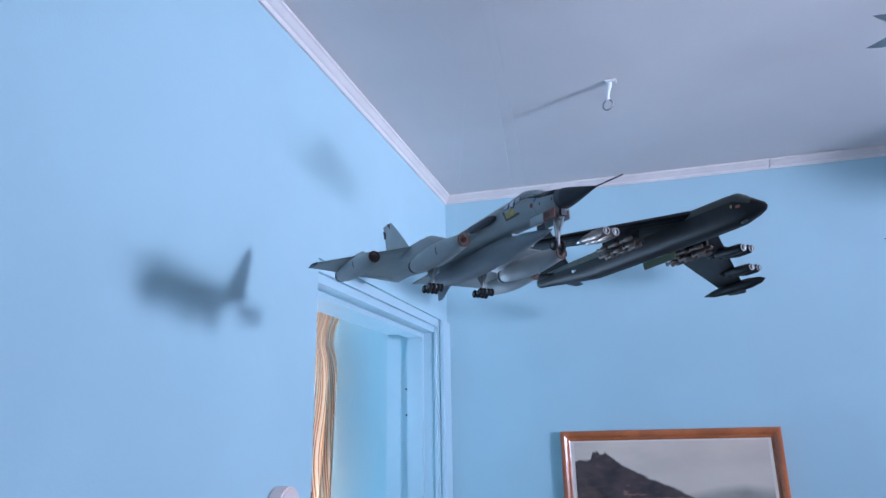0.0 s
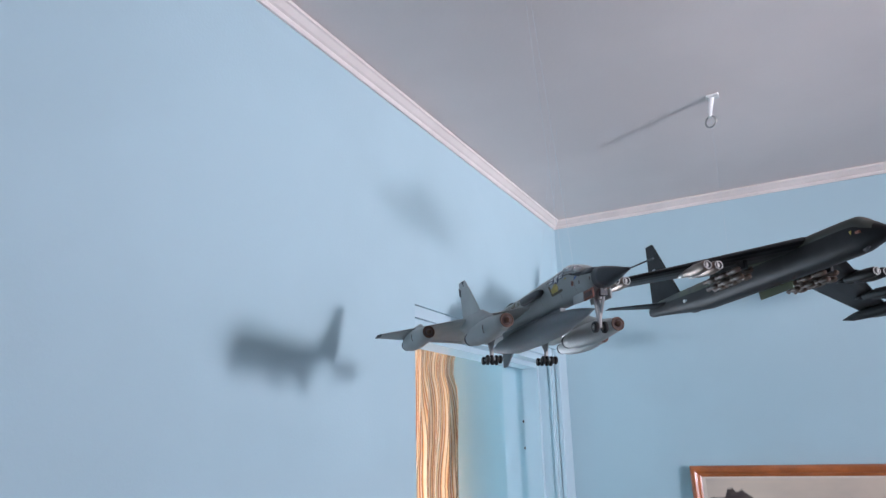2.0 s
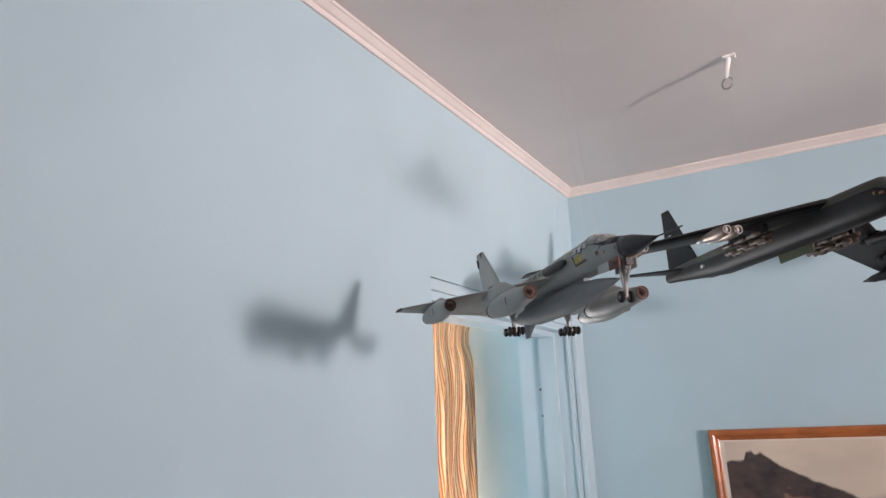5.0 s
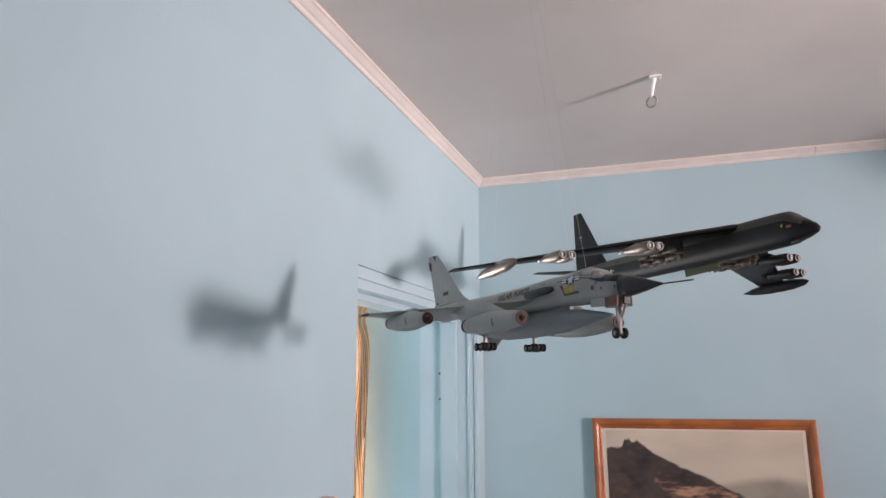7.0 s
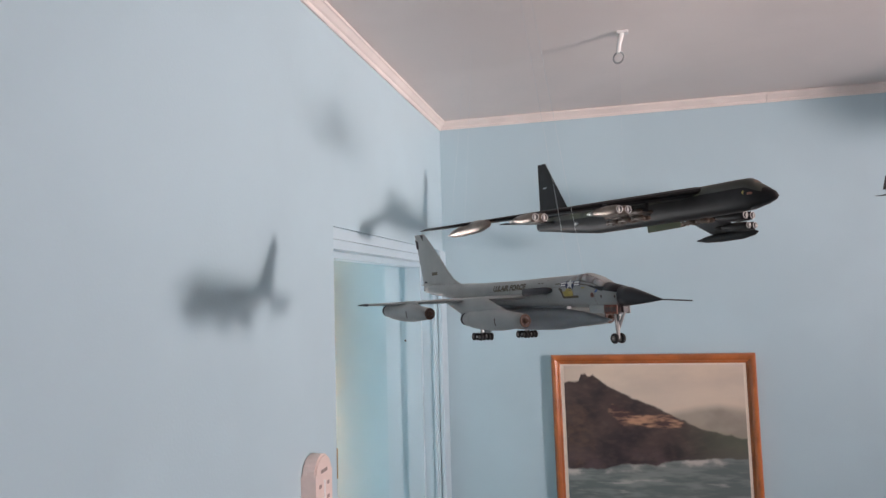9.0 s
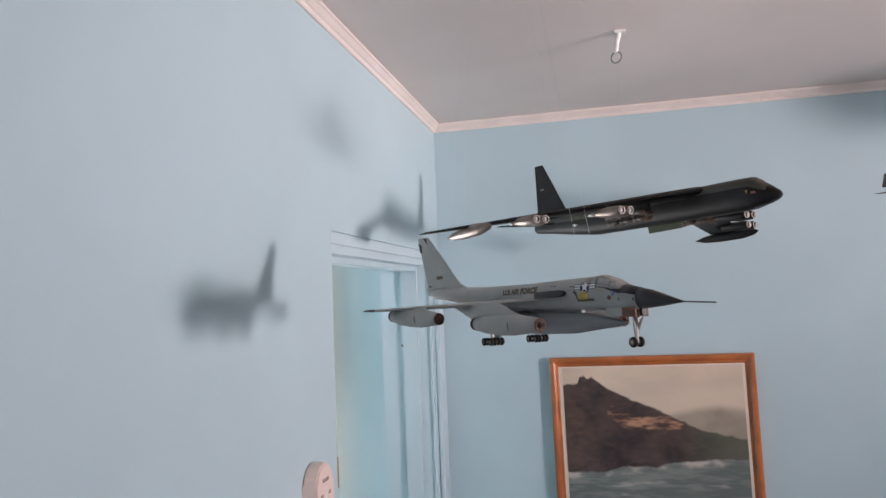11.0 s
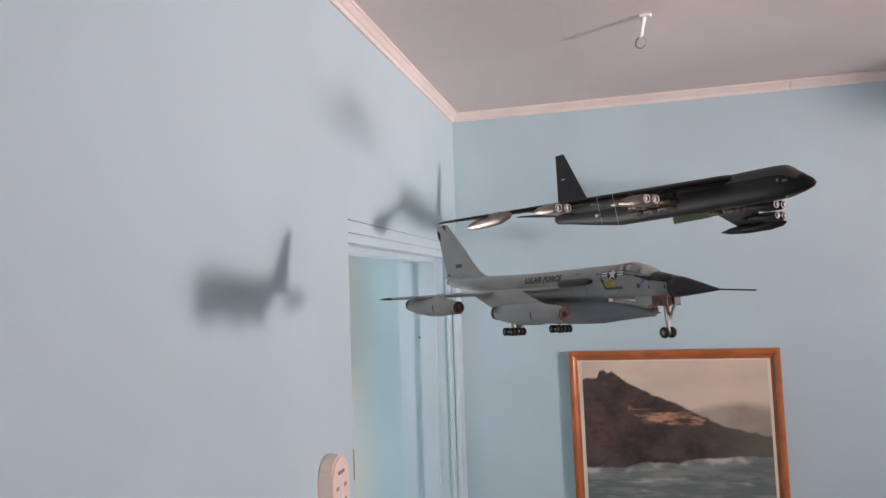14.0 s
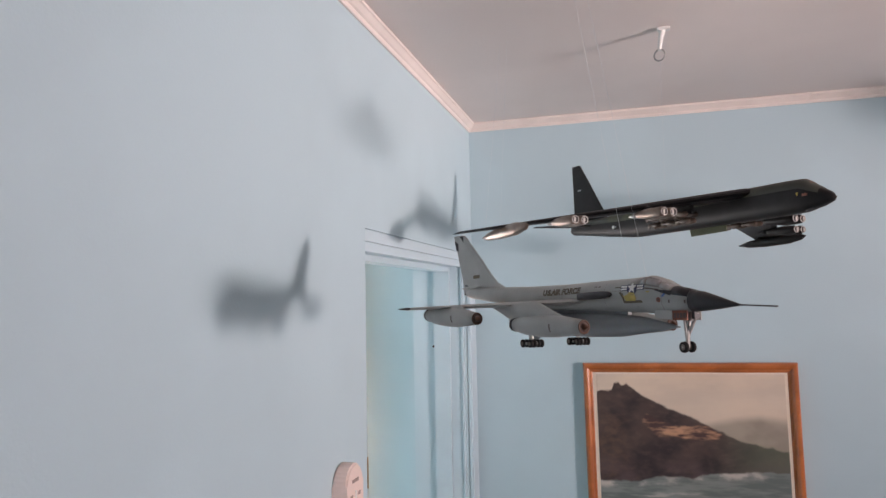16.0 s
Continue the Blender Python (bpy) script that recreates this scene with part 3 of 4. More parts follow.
def fin_blade():
    """The fin: a curved dorsal fillet running into a swept blade with a fine leading edge."""
    rows = ((-0.040, -0.152, 0.0485), (-0.064, -0.152, 0.0520), (-0.081, -0.1525, 0.0590), (-0.094, -0.1555, 0.0690), (-0.110, -0.1610, 0.0840), (-0.128, -0.1660, 0.0995), (-0.145, -0.1715, 0.1135), (-0.149, -0.1728, 0.1158))
    bm = bmesh.new()
    rings = []
    for xf, xr, z in rows:
        k = 0.0017 if z < 0.1 else 0.0012
        ring = [bm.verts.new((xf - 0.0082 + (xr - xf) * u, k * v, z + (0.0010 * u if z > 0.11 else 0))) for u, v in ((0, 0), (0.05, 0.6), (0.3, 1.0), (0.75, 0.8), (1, 0.25), (1, -0.25), (0.75, -0.8), (0.3, -1.0), (0.05, -0.6))]
        rings.append(ring)
    n = len(rings[0])
    for p, q in zip(rings, rings[1:]):
        for i in range(n):
            bm.faces.new((p[i], p[(i + 1) % n], q[(i + 1) % n], q[i]))
    bm.faces.new(rings[0])
    bm.faces.new(rings[-1][::-1])
    return bm


def markings(t, fus):
    """Insignia, lettering and panels laid on the starboard side."""
    def skin(x, z, lift):
        for a, b in zip(fus, fus[1:]):
            if a[0] <= x <= b[0]:
                f = (x - a[0]) / (b[0] - a[0])
                cz, w, h = [a[i] + (b[i] - a[i]) * f for i in (2, 3, 4)]
                q = min(0.999, abs(z - cz) / h)
                return -(w * (1 - q ** 2.3) ** (1 / 2.3)) - lift
        return -0.01

    def decal(name, polys, mat, lift=0.0003, label="", cuts=2, fore=0.0):
        bm = bmesh.new()
        for poly in polys:
            bm.faces.new([bm.verts.new((x + fore, 0, z)) for x, z in poly])
        bmesh.ops.triangulate(bm, faces=bm.faces[:])
        if cuts:
            bmesh.ops.subdivide_edges(bm, edges=bm.edges[:], cuts=cuts, use_grid_fill=True)
        for v in bm.verts:
            v.co.y = skin(v.co.x, v.co.z, lift)
        return part(name, bm, mat, t, label)

    def disc(x, z, r, n=20):
        return [(x + r * math.cos(2 * math.pi * i / n), z + r * math.sin(2 * math.pi * i / n)) for i in range(n)]

    def rect(x0, x1, z0, z1):
        return [(x0, z0), (x1, z0), (x1, z1), (x0, z1)]

    # the nose markings sit this much further forward
    fore = 0.0112
    sx, sz = 0.1045, 0.0434
    decal("insignia_disc", [disc(sx, sz, 0.0054), rect(sx - 0.0120, sx + 0.0120, sz - 0.0021, sz + 0.0021)], NAVY, 0.0003, "dark blue roundel with bars", fore=fore)
    decal("insignia_bar", [rect(sx - 0.0113, sx - 0.0052, sz + 0.0003, sz + 0.0016), rect(sx - 0.0113, sx - 0.0052, sz - 0.0016, sz - 0.0003), rect(sx + 0.0052, sx + 0.0113, sz + 0.0003, sz + 0.0016), rect(sx + 0.0052, sx + 0.0113, sz - 0.0016, sz - 0.0003)], WHITE, 0.0006, "white insignia bars", fore=fore)
    star = []
    for k in range(5):
        a = math.pi / 2 + 2 * math.pi * k / 5
        inner = [(sx + 0.0020 * math.cos(a + d), sz + 0.0020 * math.sin(a + d)) for d in (math.pi / 5, -math.pi / 5)]
        star.append([(sx, sz), inner[1], (sx + 0.0050 * math.cos(a), sz + 0.0050 * math.sin(a)), inner[0]])
    decal("insignia_star", star, WHITE, 0.0006, "white five-pointed star", 1, fore=fore)
    decal("nose_art_shade", [[(0.0905, 0.0402), (0.0925, 0.0408), (0.0950, 0.0392), (0.0965, 0.0340), (0.1135, 0.0338), (0.1130, 0.0322), (0.0950, 0.0320), (0.0940, 0.0360)]], GOLD, 0.00025, "dark worn outline of the painted shape", fore=fore)
    decal("nose_art", [[(0.0930, 0.0395), (0.0955, 0.0372), (0.099, 0.0382), (0.1015, 0.0402), (0.1065, 0.0392), (0.1085, 0.0355), (0.1075, 0.0335), (0.0975, 0.0335), (0.0965, 0.0360)]], YELLOW, 0.0003, "worn yellow painted shape", fore=fore)
    decal("nose_art_band", [rect(0.0965, 0.1145, 0.0318, 0.0334)], GOLD, 0.0004, fore=fore)
    decal("emblem", [disc(0.1295, 0.0335, 0.0019, 12)], RED, 0.0003, "small red emblem", fore=fore)
    decal("emblem_centre", [disc(0.1295, 0.0335, 0.0009, 10)], INK, 0.0005, fore=fore)
    decal("blue_flash", [[(0.1318, 0.0358), (0.1335, 0.0352), (0.1378, 0.0398), (0.1362, 0.0405)]], BLUE, 0.0003, "light blue flash", fore=fore)
    decal("mark", [rect(0.1378, 0.1391, 0.0310, 0.0332)], INK, fore=fore)
    decal("mark", [rect(0.1508, 0.1521, 0.0305, 0.0327)], INK, fore=fore)
    decal("mark", [rect(0.1185, 0.1215, 0.0392, 0.0402)], YELLOW, fore=fore)
    decal("mark", [rect(0.0860, 0.0925, 0.0437, 0.0445)], GOLD, fore=fore)
    decal("mark", [rect(0.0610, 0.0640, 0.0455, 0.0462), rect(0.0655, 0.0690, 0.0453, 0.0460)], INK, fore=fore)
    decal("canopy_sill", [[(0.1185, 0.0442), (0.1190, 0.0434), (0.1412, 0.0404), (0.1412, 0.0412)]], INK, 0.0006, "dark canopy sill", 3)
    decal("anti_glare_wedge", [[(0.1360, 0.0409), (0.1512, 0.0396), (0.1512, 0.0360)]], BLACK, 0.0006, "black anti-glare wedge", 3)
    decal("panel_line", [rect(-0.005, 0.120, 0.04125, 0.04145)], PANEL, 0.0003, "", 3)
    decal("panel_line", [rect(0.1195, 0.1198, 0.028, 0.047)], PANEL, 0.0003, "", 3)
    decal("panel_line", [rect(0.0850, 0.0853, 0.030, 0.048)], PANEL, 0.0003, "", 3)
    decal("panel_line", [rect(0.030, 0.0303, 0.038, 0.049)], PANEL, 0.0003, "", 3)
    decal("panel_line", [rect(0.1430, 0.1433, 0.026, 0.040)], PANEL, 0.0003, "", 3)
    # lettering
    cu = bpy.data.curves.new("lettering", "FONT")
    cu.body, cu.size, cu.extrude = "U.S.AIR FORCE", 0.0066, 0.0
    cu.offset = 0.0004
    tmp = bpy.data.objects.new("lettering_curve", cu)
    me = bpy.data.meshes.new_from_object(tmp)
    bpy.data.objects.remove(tmp)
    wide = max(v.co.x for v in me.vertices)
    for v in me.vertices:
        x, z = 0.0015 + 0.053 * v.co.x / wide, 0.0418 + v.co.y
        v.co = (x, skin(x, z, 0.0004), z)
    me.materials.append(GOLD)
    ob = new("lettering", me)
    ob.parent = t
    ob["label"] = "dark gold painted lettering"
    # fin numbers as plain bars, dark fin tip patches
    for k in range(4):
        part("fin_number", box(-0.1365 + 0.0033 * k, -0.1338 + 0.0033 * k, -0.0021, -0.0015, 0.0655, 0.0692), GOLD, t)
    part("fin_patch", slab([(-0.166, 0.1155), (-0.159, 0.1148), (-0.1575, 0.108), (-0.162, 0.1125)], "y", -0.0013, 0.0010), BLACK, t)
    part("fin_patch", slab([(-0.1775, 0.1110), (-0.1705, 0.1075), (-0.1705, 0.099), (-0.1735, 0.1000)], "y", -0.0013, 0.0010), BLACK, t)
    part("rudder_step", loft([(-0.164, 0, 0.0560, 0.0010, 0.0008), (-0.154, 0, 0.0560, 0.0026, 0.0014), (-0.128, 0, 0.0562, 0.0026, 0.0013), (-0.112, 0, 0.0566, 0.0012, 0.0005)], 14), SILVER, t, smooth=True)
    part("tail_bumper", rod((-0.150, 0, 0.0585), (-0.1565, 0, 0.0590), 0.0012), DARK, t)
    part("tail_gun", rod((-0.150, 0, 0.0495), (-0.159, 0, 0.0495), 0.0008), DARK, t)


def fairing(outline, y, thick):
    """A streamlined upright plate: front top and bottom, rear top and bottom of its side view."""
    (fx0, fz0), (fx1, fz1), (rx1, rz1), (rx0, rz0) = outline
    bm = bmesh.new()
    prof = ((0, 0), (0.05, 0.22), (0.2, 0.42), (0.45, 0.5), (0.75, 0.32), (1.0, 0.03))
    rings = []
    for f in (0, 0.5, 1):
        xf, xr, zf, zr = fx0 + (fx1 - fx0) * f, rx0 + (rx1 - rx0) * f, fz0 + (fz1 - fz0) * f, rz0 + (rz1 - rz0) * f
        ring = [bm.verts.new((xf + (xr - xf) * u, y + thick * v, zf + (zr - zf) * u)) for u, v in prof]
        ring += [bm.verts.new((xf + (xr - xf) * u, y - thick * v, zf + (zr - zf) * u)) for u, v in prof[:0:-1]]
        rings.append(ring)
    n = len(rings[0])
    for a, b in zip(rings, rings[1:]):
        for i in range(n):
            bm.faces.new((a[i], a[(i + 1) % n], b[(i + 1) % n], b[i]))
    bm.faces.new(rings[0])
    bm.faces.new(rings[-1][::-1])
    return bm


def nacelle(t, y, x0, x1, z0, z1, r):
    L = x0 - x1
    zz = lambda f: z0 + (z1 - z0) * f
    body = part("engine", loft([(x0, y, z0, r * 0.56, r * 0.56), (x0 - 0.10 * L, y, zz(.1), r * 0.68, r * 0.68), (x0 - 0.35 * L, y, zz(.35), r * 0.93, r * 0.95), (x0 - 0.55 * L, y, zz(.55), r, r), (x0 - 0.8 * L, y, zz(.8), r * 0.86, r * 0.86), (x0 - 0.96 * L, y, zz(.96), r * 0.62, r * 0.62)]), SILVER, t, "", True)
    part("intake_ring", ring_mesh((x0, y, z0), (1, 0, 0), r * 0.50, r * 0.085), COPPER, body, "copper brown intake lip", True)
    # no hollow here: a dark disc carries the shade inside the intake
    part("intake_shade_disc", loft([(x0 + 0.0002, y, z0, r * 0.47, r * 0.47), (x0 + 0.0004, y, z0, r * 0.30, r * 0.30)], 20), INK, body, "dark disc standing for the shaded intake throat", True)
    part("intake_spike", loft([(x0 + 0.0003, y, z0, r * 0.30, r * 0.30), (x0 + 0.0022, y, z0, r * 0.20, r * 0.20), (x0 + 0.0050, y, z0, r * 0.03, r * 0.03)], 16), COPPER, body, "copper brown intake spike", True)
    side = -1 if y < 0 else 1
    rows = [(x0 - f * L, y, zz(f), r * q, r * q) for f, q in ((0.335, 0.915), (0.345, 0.925))]
    a0, a1 = (168, 212) if side < 0 else (-32, 12)
    part("panel_tick", shell(rows, a0, a1, 6, 2.0, 0.0003), INK, body, "short dark panel tick", True)
    part("nozzle", loft([(x0 - 0.955 * L, y, zz(.96), r * 0.66, r * 0.66), (x1, y, z1, r * 0.60, r * 0.60)], 20), DARK, body, "dark exhaust nozzle", True)


delta = delta_bomber()


# ---- the black eight-engined bomber model ----
def heavy_bomber():
    m = pose(0.3961, 1.187, 2.1624, -0.50, -0.11, -51.50) @ Matrix.Scale(1.021, 4)
    t = thing("model_aeroplane", m, "black and camouflaged eight-engined swept-wing bomber model, hung on threads", "model aeroplane", "hanging model aeroplanes")
    fus = [(0.0, 0, -0.004, 0.0016, 0.0016), (-0.005, 0, -0.003, 0.0062, 0.0064), (-0.018, 0, -0.0012, 0.0118, 0.0125), (-0.031, 0, 0.0014, 0.0155, 0.0176), (-0.036, 0, 0.0028, 0.0164, 0.0204), (-0.043, 0, 0.0040, 0.0176, 0.0230), (-0.065, 0, 0.004, 0.019, 0.024), (-0.12, 0, 0.004, 0.0195, 0.0245),
           (-0.40, 0, 0.004, 0.0195, 0.0245), (-0.48, 0, 0.008, 0.017, 0.0205), (-0.56, 0, 0.0125, 0.0115, 0.015), (-0.605, 0, 0.0135, 0.008, 0.0115), (-0.615, 0, 0.0135, 0.004, 0.007)]
    part("fuselage", loft(fus, 32, 2.5), NIGHT, t, "", True)
    part("upper_camouflage", loft([(x, y, z + h * (0.36 if x > -0.3 else 0.2), w * (0.96 if x > -0.3 else 0.985), h * (0.665 if x > -0.3 else 0.82)) for x, y, z, w, h in fus[2:-1]], 32, 2.4), CAMO, t, "dark green and tan camouflaged upper side", True)
    wz = lambda y: 0.020 - 0.042 * (y / 0.3626) ** 1.15
    for s in (-1, 1):
        wa = part("wing", wing((-0.119, -0.262, s * 0.012, 0.021, 0.018), (-0.391, -0.4385, s * 0.3626, -0.022, 0.004), 6), NIGHT, t)
        part("tailplane", wing((-0.520, -0.588, s * 0.006, 0.016, 0.006), (-0.590, -0.618, s * 0.100, 0.016, 0.002)), NIGHT, t)
        for y, xf, z in ((0.1346, -0.165, -0.008), (0.2352, -0.2455, -0.0142)):
            pod = part("engine_pod", slab([(xf - 0.012, z), (xf - 0.05, wz(y) + 0.001), (xf - 0.085, wz(y)), (xf - 0.062, z)], "y", s * y, 0.003), NIGHT, t)
            for d in (-0.0085, 0.0085):
                e = part("engine", loft([(xf, s * y + d, z, 0.0060, 0.0060), (xf - 0.006, s * y + d, z, 0.0075, 0.0077), (xf - 0.03, s * y + d, z, 0.0080, 0.0085), (xf - 0.055, s * y + d, z + 0.001, 0.0058, 0.006), (xf - 0.066, s * y + d, z + 0.001, 0.0035, 0.0035)], 20), BRONZE if s < 0 else NIGHT, pod, "bare metal engine nacelle" if s < 0 else "", True)
                part("intake_lip", ring_mesh((xf, s * y + d, z), (1, 0, 0), 0.0055, 0.0008, 20, 6), STEEL, pod, "bright metal intake lip", True)
                # shade of the open intake, put in as a black disc on the closed front
                part("intake_shade_disc", loft([(xf + 0.0002, s * y + d, z, 0.0052, 0.0052), (xf + 0.0005, s * y + d, z, 0.0040, 0.0040)], 16), TYRE, pod, "black disc standing for the shaded intake throat", True)
                # off-centre pale oval stands for light on one inner side of the intake
                part("intake_lit_side", loft([(xf + 0.0004, s * (y + 0.0014) + d, z - 0.0003, 0.0024, 0.0044), (xf + 0.0014, s * (y + 0.0014) + d, z - 0.0003, 0.0012, 0.0024)], 14), STEEL, pod, "pale oval standing for the lit inner side of the intake", True)
                part("tail_cone", loft([(xf - 0.060, s * y + d, z + 0.001, 0.0046, 0.0046), (xf - 0.074, s * y + d, z + 0.001, 0.0030, 0.0030), (xf - 0.082, s * y + d, z + 0.001, 0.0008, 0.0008)], 14), STEEL if s < 0 else NIGHT, pod, "pale metal tail cone" if s < 0 else "", True)
        y, z = 0.3019, -0.022
        tank = part("wing_tank", loft([(-0.287, s * y, z + 0.002, 0.0008, 0.0008), (-0.297, s * y, z + 0.001, 0.0058, 0.0060), (-0.325, s * y, z, 0.0098, 0.0102), (-0.38, s * y, z - 0.002, 0.0098, 0.0102), (-0.42, s * y, z - 0.004, 0.0066, 0.0068), (-0.447, s * y, z - 0.005, 0.0008, 0.0008)], 20), BRONZE if s < 0 else NIGHT, t, "bare metal wing tank" if s < 0 else "black wing tank", True)
        part("tank_pylon", slab([(-0.335, z), (-0.34, -0.012), (-0.395, -0.013), (-0.385, z)], "y", s * y, 0.002), NIGHT, t)
        # bomb rack between fuselage and inner engines
        part("bomb_rack", box(-0.275, -0.185, s * 0.070 - 0.003, s * 0.070 + 0.003, -0.006, 0.014, 0.001), NIGHT, t)
        for k in range(3):
            for dy, dz in ((-0.010, -0.006), (0.010, -0.006), (-0.006, -0.016), (0.006, -0.016)):
                x = -0.185 - 0.032 * k
                part("bomb", loft([(x, s * 0.070 + dy, dz, 0.0006, 0.0006), (x - 0.004, s * 0.070 + dy, dz, 0.0040, 0.0040), (x - 0.016, s * 0.070 + dy, dz, 0.0046, 0.0046), (x - 0.024, s * 0.070 + dy, dz, 0.002, 0.002), (x - 0.029, s * 0.070 + dy, dz, 0.0040, 0.0040)], 10), BOMB, t, "", True)
    part("tail_fin", slab([(-0.490, 0.026), (-0.581, 0.1505), (-0.608, 0.1515), (-0.602, 0.022)], "y", 0, 0.003), NIGHT, t)
    part("windscreen", shell([r for r in fus if -0.066 < r[0] < -0.030], 52, 128, 12, 2.5, 0.0005), BOMB, t, "dull brown cockpit windscreen", True)
    part("chin_sensor", loft([(-0.030, -0.006, -0.0155, 0.0005, 0.0005), (-0.033, -0.006, -0.0165, 0.0020, 0.0022), (-0.040, -0.006, -0.0180, 0.0022, 0.0020)], 12), DARK, t, "small dark chin sensor", True)
    part("nose_emblem", slab([(-0.0455, 0.0065), (-0.0425, 0.0075), (-0.0435, 0.0025)], "y", -0.0186, 0.0012), YELLOW, t, "small orange nose marking")
    part("nose_emblem", slab([(-0.0365, 0.0045), (-0.0300, 0.0045), (-0.0300, 0.0015), (-0.0365, 0.0015)], "y", -0.0172, 0.0026), RED, t, "small dull pink nose marking")
    part("insignia", slab([(-0.452, 0.004), (-0.440, 0.004), (-0.440, 0.001), (-0.452, 0.001)], "y", -0.0190, 0.0012), LIGHTGREY, t, "small pale fuselage marking")
    part("insignia", slab([(-0.4485 + 0.0035 * math.cos(k * 1.2566), 0.0025 + 0.0035 * math.sin(k * 1.2566)) for k in range(5)], "y", -0.0193, 0.0012), WHITE, t)
    part("fin_marking", box(-0.588, -0.576, -0.0019, -0.0014, 0.095, 0.0975), LIGHTGREY, t)
    part("bay_door", slab([(-0.2, -0.018), (-0.28, -0.018), (-0.277, -0.031), (-0.2, -0.029)], "y", 0.013, 0.0012), GREEN, t, "open green bomb bay door")
    return t


heavy_bomber()


# ---- the small jet model, seen by its tail ----
def jet_fighter(m, label, paint, tail_paint, fin):
    t = thing("model_aeroplane", m, label, "model aeroplane", "hanging model aeroplanes")
    part("fuselage", loft([(0.004, 0, 0, 0.015, 0.009), (0.06, 0, 0, 0.019, 0.012), (0.13, 0, 0.0, 0.017, 0.013), (0.19, 0, 0.002, 0.009, 0.010), (0.235, 0, 0.0, 0.001, 0.001)]), paint, t, "", True)
    part("cockpit", loft([(0.125, 0, 0.010, 0.004, 0.003), (0.145, 0, 0.0115, 0.0065, 0.0065), (0.165, 0, 0.010, 0.0055, 0.0055), (0.18, 0, 0.007, 0.003, 0.003)], 18), CANOPY, t, "", True)
    for s in (-1, 1):
        part("nozzle", loft([(-0.006, s * 0.0075, 0, 0.0066, 0.0078), (0.012, s * 0.0075, 0, 0.0074, 0.0088)], 18), DARK, t, "dark exhaust nozzle", True)
        part("tailplane", wing((0.034, -0.004, s * 0.010, -0.001, 0.0022), (-0.006, -0.024, s * 0.034, -0.002, 0.0012)), tail_paint, t)
        part("wing", wing((0.150, 0.050, s * 0.014, -0.006, 0.006), (0.072, 0.038, s * 0.106, 0.004, 0.0030)), paint, t)
        part("drop_tank", loft([(0.012, s * 0.040, -0.022, 0.002, 0.002), (0.03, s * 0.040, -0.022, 0.0055, 0.0055), (0.1, s * 0.040, -0.022, 0.006, 0.006), (0.14, s * 0.040, -0.022, 0.001, 0.001)], 16), paint, t, "", True)
        part("tank_pylon", box(0.06, 0.11, s * 0.040 - 0.001, s * 0.040 + 0.001, -0.018, -0.005), paint, t)
        # unseen stores, added under the wings to enlarge the shadow on the wall
        part("added_missile", loft([(0.030, s * 0.072, -0.012, 0.0030, 0.0030), (0.050, s * 0.072, -0.012, 0.0042, 0.0042), (0.115, s * 0.072, -0.012, 0.0042, 0.0042), (0.130, s * 0.072, -0.012, 0.0006, 0.0006)], 12), paint, t, "", True)
        part("added_missile_rail", box(0.055, 0.095, s * 0.072 - 0.0012, s * 0.072 + 0.0012, -0.009, 0.002), paint, t)
    part("tail_fin", slab(fin, "y", 0, 0.002), paint, t)
    return t


SWEPT_FIN = [(0.06, 0.010), (0.02, 0.045), (-0.002, 0.045), (0.012, 0.008)]
FORWARD_FIN = [(0.10, 0.010), (0.062, 0.045), (0.045, 0.045), (0.05, 0.008)]
SQUARE_FIN = [(0.05, 0.006), (0.022, 0.036), (-0.012, 0.036), (-0.018, 0.007)]
jet_fighter(pose(0.489, 0.923, 2.2522, 0.6, 10.1, -10.6), "dark green jet fighter model with light grey tailplanes", CAMO, LIGHTGREY, FORWARD_FIN)
jet_fighter(pose(0.687, 1.577, 2.199, 0, 0, 0) @ Matrix.Scale(0.9, 4), "dark brown jet fighter model near the back wall", DUSK, DUSK, SQUARE_FIN)
# out of view: sized and placed for the shadow it casts near the cornice
jet_fighter(pose(1.50, 1.30, 2.325, 0, 0, 50) @ Matrix.Scale(1.65, 4), "dark green jet fighter model hung below the ceiling", CAMO, CAMO, SWEPT_FIN)

# ---- ceiling hook ----
hook = thing("ceiling_hook", pose(0.199, 1.446, ZC), "white painted ceiling hook with a steel ring", "hook")
part("base", box(-0.009, 0.013, -0.008, 0.008, -0.006, -0.0003, 0.0018), WHITE, hook)
part("shank", loft_z(((-0.001, -0.005, 0.0062), (-0.002, -0.014, 0.0050), (-0.005, -0.026, 0.0044), (-0.007, -0.0425, 0.0034))), WHITE, hook)
part("ring", ring_mesh((-0.007, 0.001, -0.0510), (0.5, 1, 0), 0.0105, 0.0016), STEEL, hook, "steel ring", True)

# ---- thermometer ----
th = thing("thermometer", pose(XL, 1.109, 1.668), "pale pink plastic wall thermometer with rounded top", "thermometer")
out = [(-0.030 * math.cos(a), 0.094 + 0.030 * math.sin(a)) for a in [math.pi * i / 14 for i in range(15)]] + [(0.030, -0.12), (-0.030, -0.12)]
bm = slab(out, "x", 0.012, 0.024)
bmesh.ops.bevel(bm, geom=[e for e in bm.edges if e.calc_length() < 0.5], offset=0.003, segments=2, affect="EDGES")
part("case", bm, PLASTIC, th)
part("tube", rod((0.0245, 0.0, -0.11), (0.0245, 0.0, 0.085), 0.0018), WHITE, th, "white thermometer tube")
for k in range(9):
    for dy in (-0.014, 0.014):
        part("mark", box(0.0236, 0.0246, dy - 0.004, dy + 0.004, 0.076 - 0.021 * k, 0.081 - 0.021 * k), FADED, th)
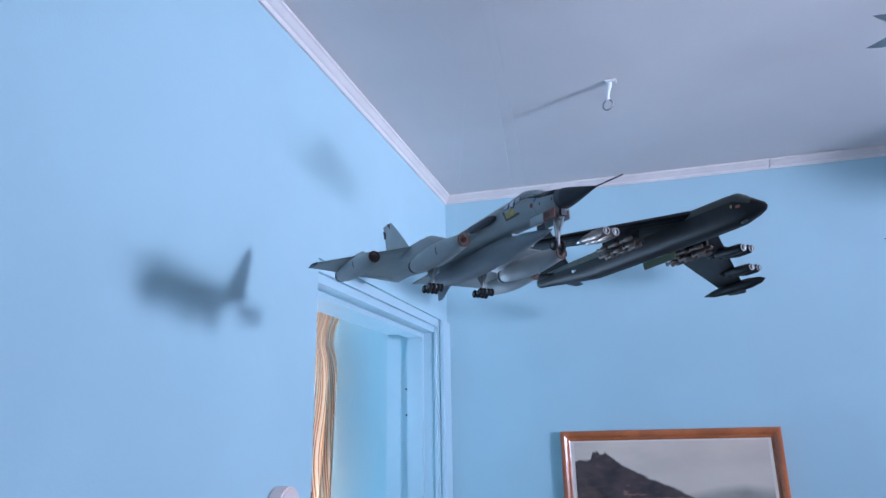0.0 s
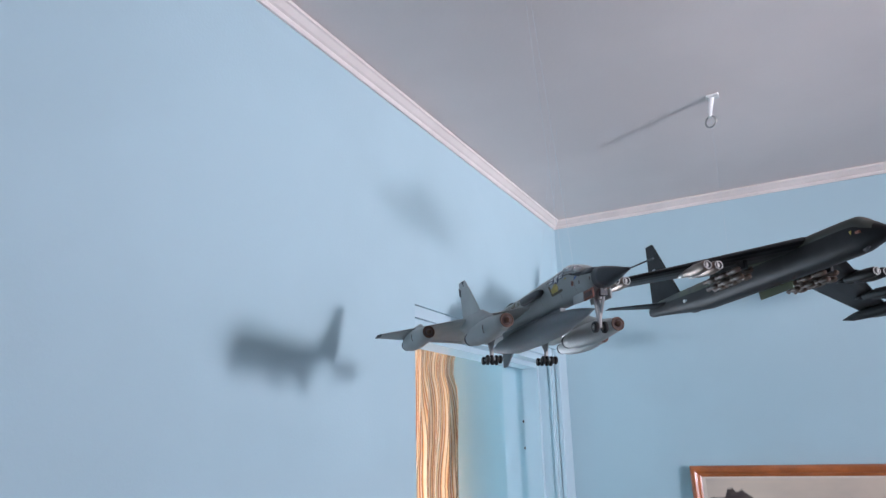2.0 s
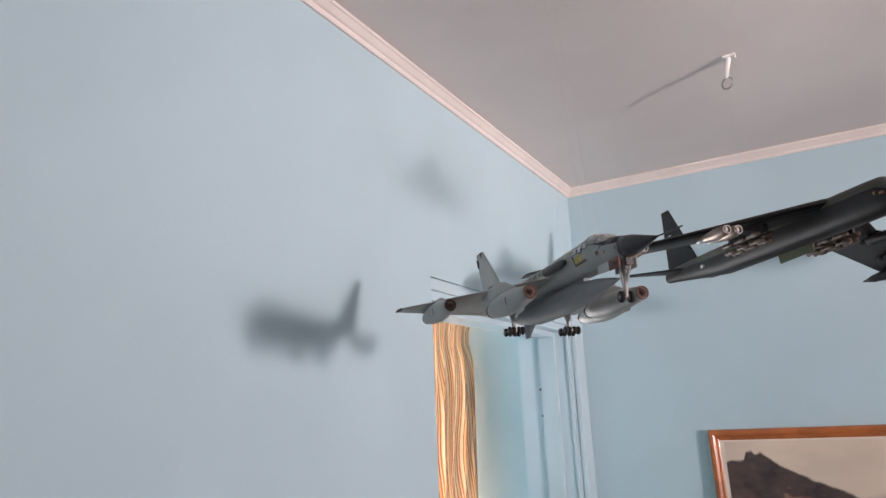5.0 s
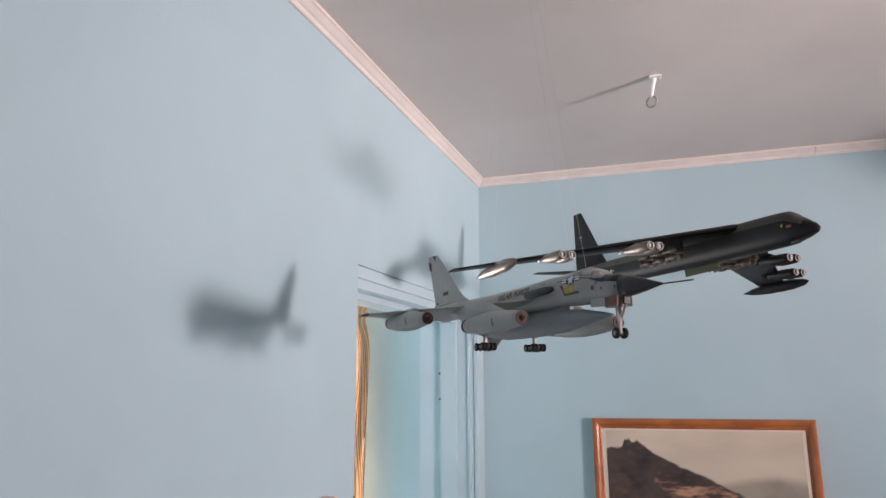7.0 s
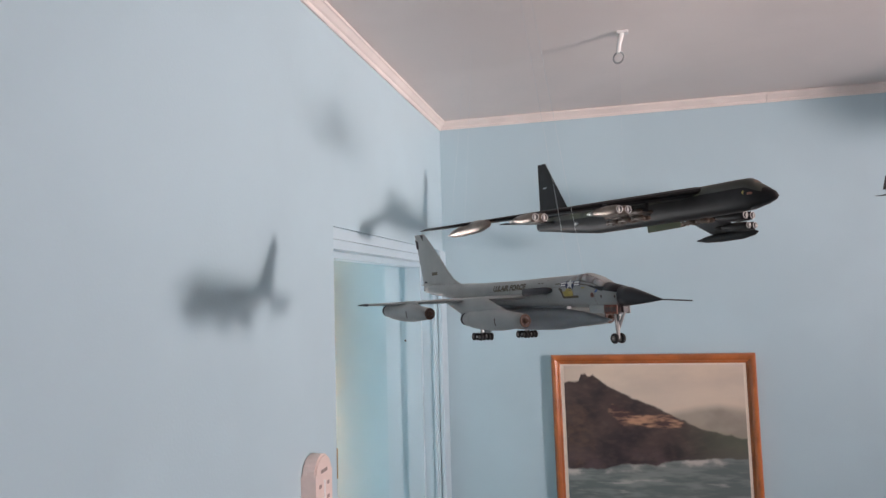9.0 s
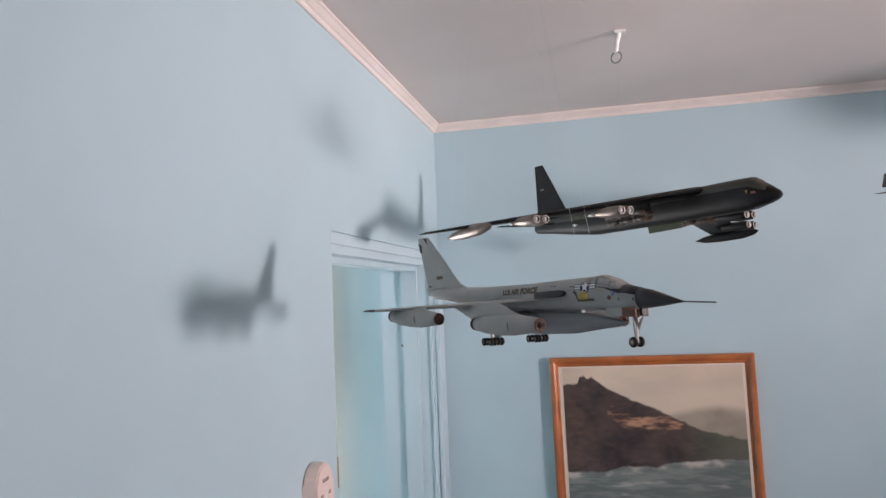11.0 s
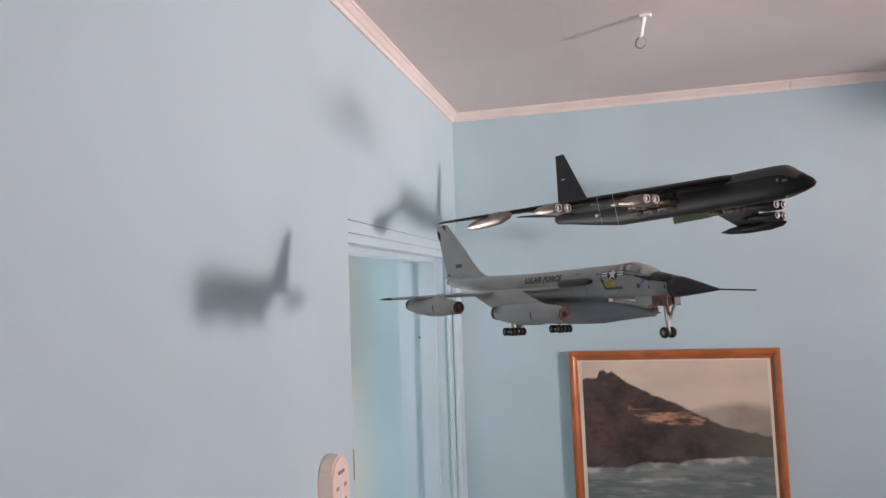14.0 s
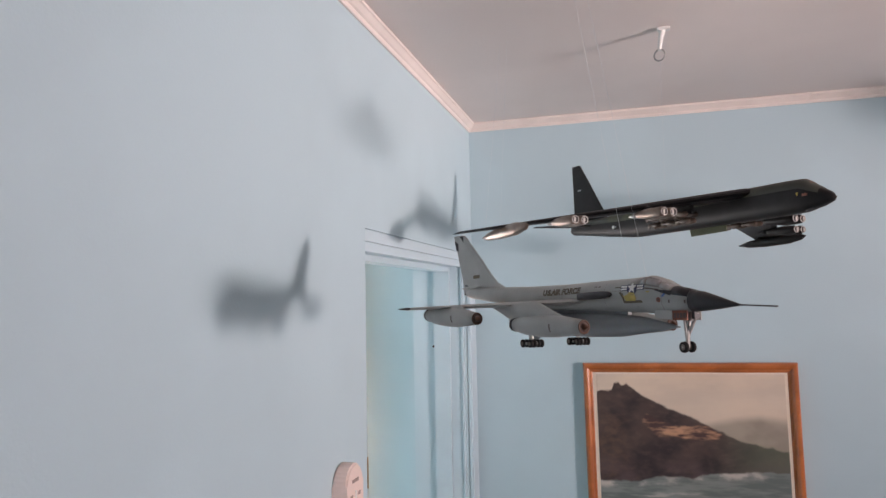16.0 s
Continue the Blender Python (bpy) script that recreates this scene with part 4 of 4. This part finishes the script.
part("mark", box(0.0236, 0.0246, -0.011, 0.011, 0.097, 0.102), FADED, th)

# ---- curtain in the next room ----
def curtain():
    bm = bmesh.new()
    uvl = bm.loops.layers.uv.new("UVMap")
    nu, nv, wid = 120, 30, 0.30
    grid = []
    for j in range(nv + 1):
        v = j / nv
        pinch = 1.0 - 0.16 * math.exp(-((v - 0.085) / 0.04) ** 2) + 0.02 * v
        row = []
        for i in range(nu + 1):
            u = i / nu
            x = -0.717 - 0.045 * v - wid * (1 - u) * pinch * 0.9 - (1 - pinch) * 0.16
            y = 2.205 + 0.020 * math.sin(u * 46 + 5.0 * v) * (0.4 + 0.6 * min(1, v * 5)) + 0.010 * math.sin(u * 19 - 7 * v) + 0.006 * math.sin(u * 23 + 5 * v)
            row.append(bm.verts.new((x, y, 2.262 - 1.29 * v)))
        grid.append(row)
    for j in range(nv):
        for i in range(nu):
            f = bm.faces.new((grid[j][i], grid[j][i + 1], grid[j + 1][i + 1], grid[j + 1][i]))
            f.smooth = True
            for lp, (a, b) in zip(f.loops, ((i, j), (i + 1, j), (i + 1, j + 1), (i, j + 1))):
                lp[uvl].uv = (a / nu + 0.012 * math.sin(9 * b / nv + 14 * a / nu) + 0.008 * math.sin(21 * b / nv), b / nv)
    t = thing("curtain", pose(0, 0, 0), "orange and cream striped curtain drawn aside at a window", "curtain")
    ob = part("cloth", bm, CLOTH, t, smooth=True)
    part("rail", merge(rod((-1.8, 2.205, 2.254), (-0.722, 2.205, 2.254), 0.006), box(-0.80, -0.79, 2.205, 2.2995, 2.248, 2.260), box(-1.7, -1.69, 2.205, 2.2995, 2.248, 2.260)), WHITE, t, "white curtain rail")
    mod = ob.modifiers.new("cloth", "SOLIDIFY")
    mod.thickness = 0.0012
    return t


curtain()


# ---- threads ----
def thread(p, q, r=0.00015):
    ob = part("hanging_thread", rod(p, q, r, 6), NYLON)
    return tagged(ob, "thin clear nylon hanging thread tied to a model", "thread", "hanging threads")


thread(delta.matrix_world @ Vector((0.098, 0.004, 0.0505)), (0.05, 0.87, ZC), 0.00010)
thread(delta.matrix_world @ Vector((0.116, 0.004, 0.0512)), (0.06, 0.85, ZC), 0.00010)
thread((-0.12, 1.335, 2.149), (-0.10, 1.42, ZC), 0.00010)
thread((-0.09, 1.315, 2.151), (-0.085, 1.41, ZC), 0.00010)
thread((0.19, 1.435, 2.186), (0.193, 1.447, ZC - 0.050), 0.00012)
thread((0.571, 0.901, 2.252), (0.576, 0.901, ZC))
thread((1.572, 1.446, 2.32), (1.572, 1.446, ZC))
thread((0.775, 1.574, 2.208), (0.775, 1.574, ZC))
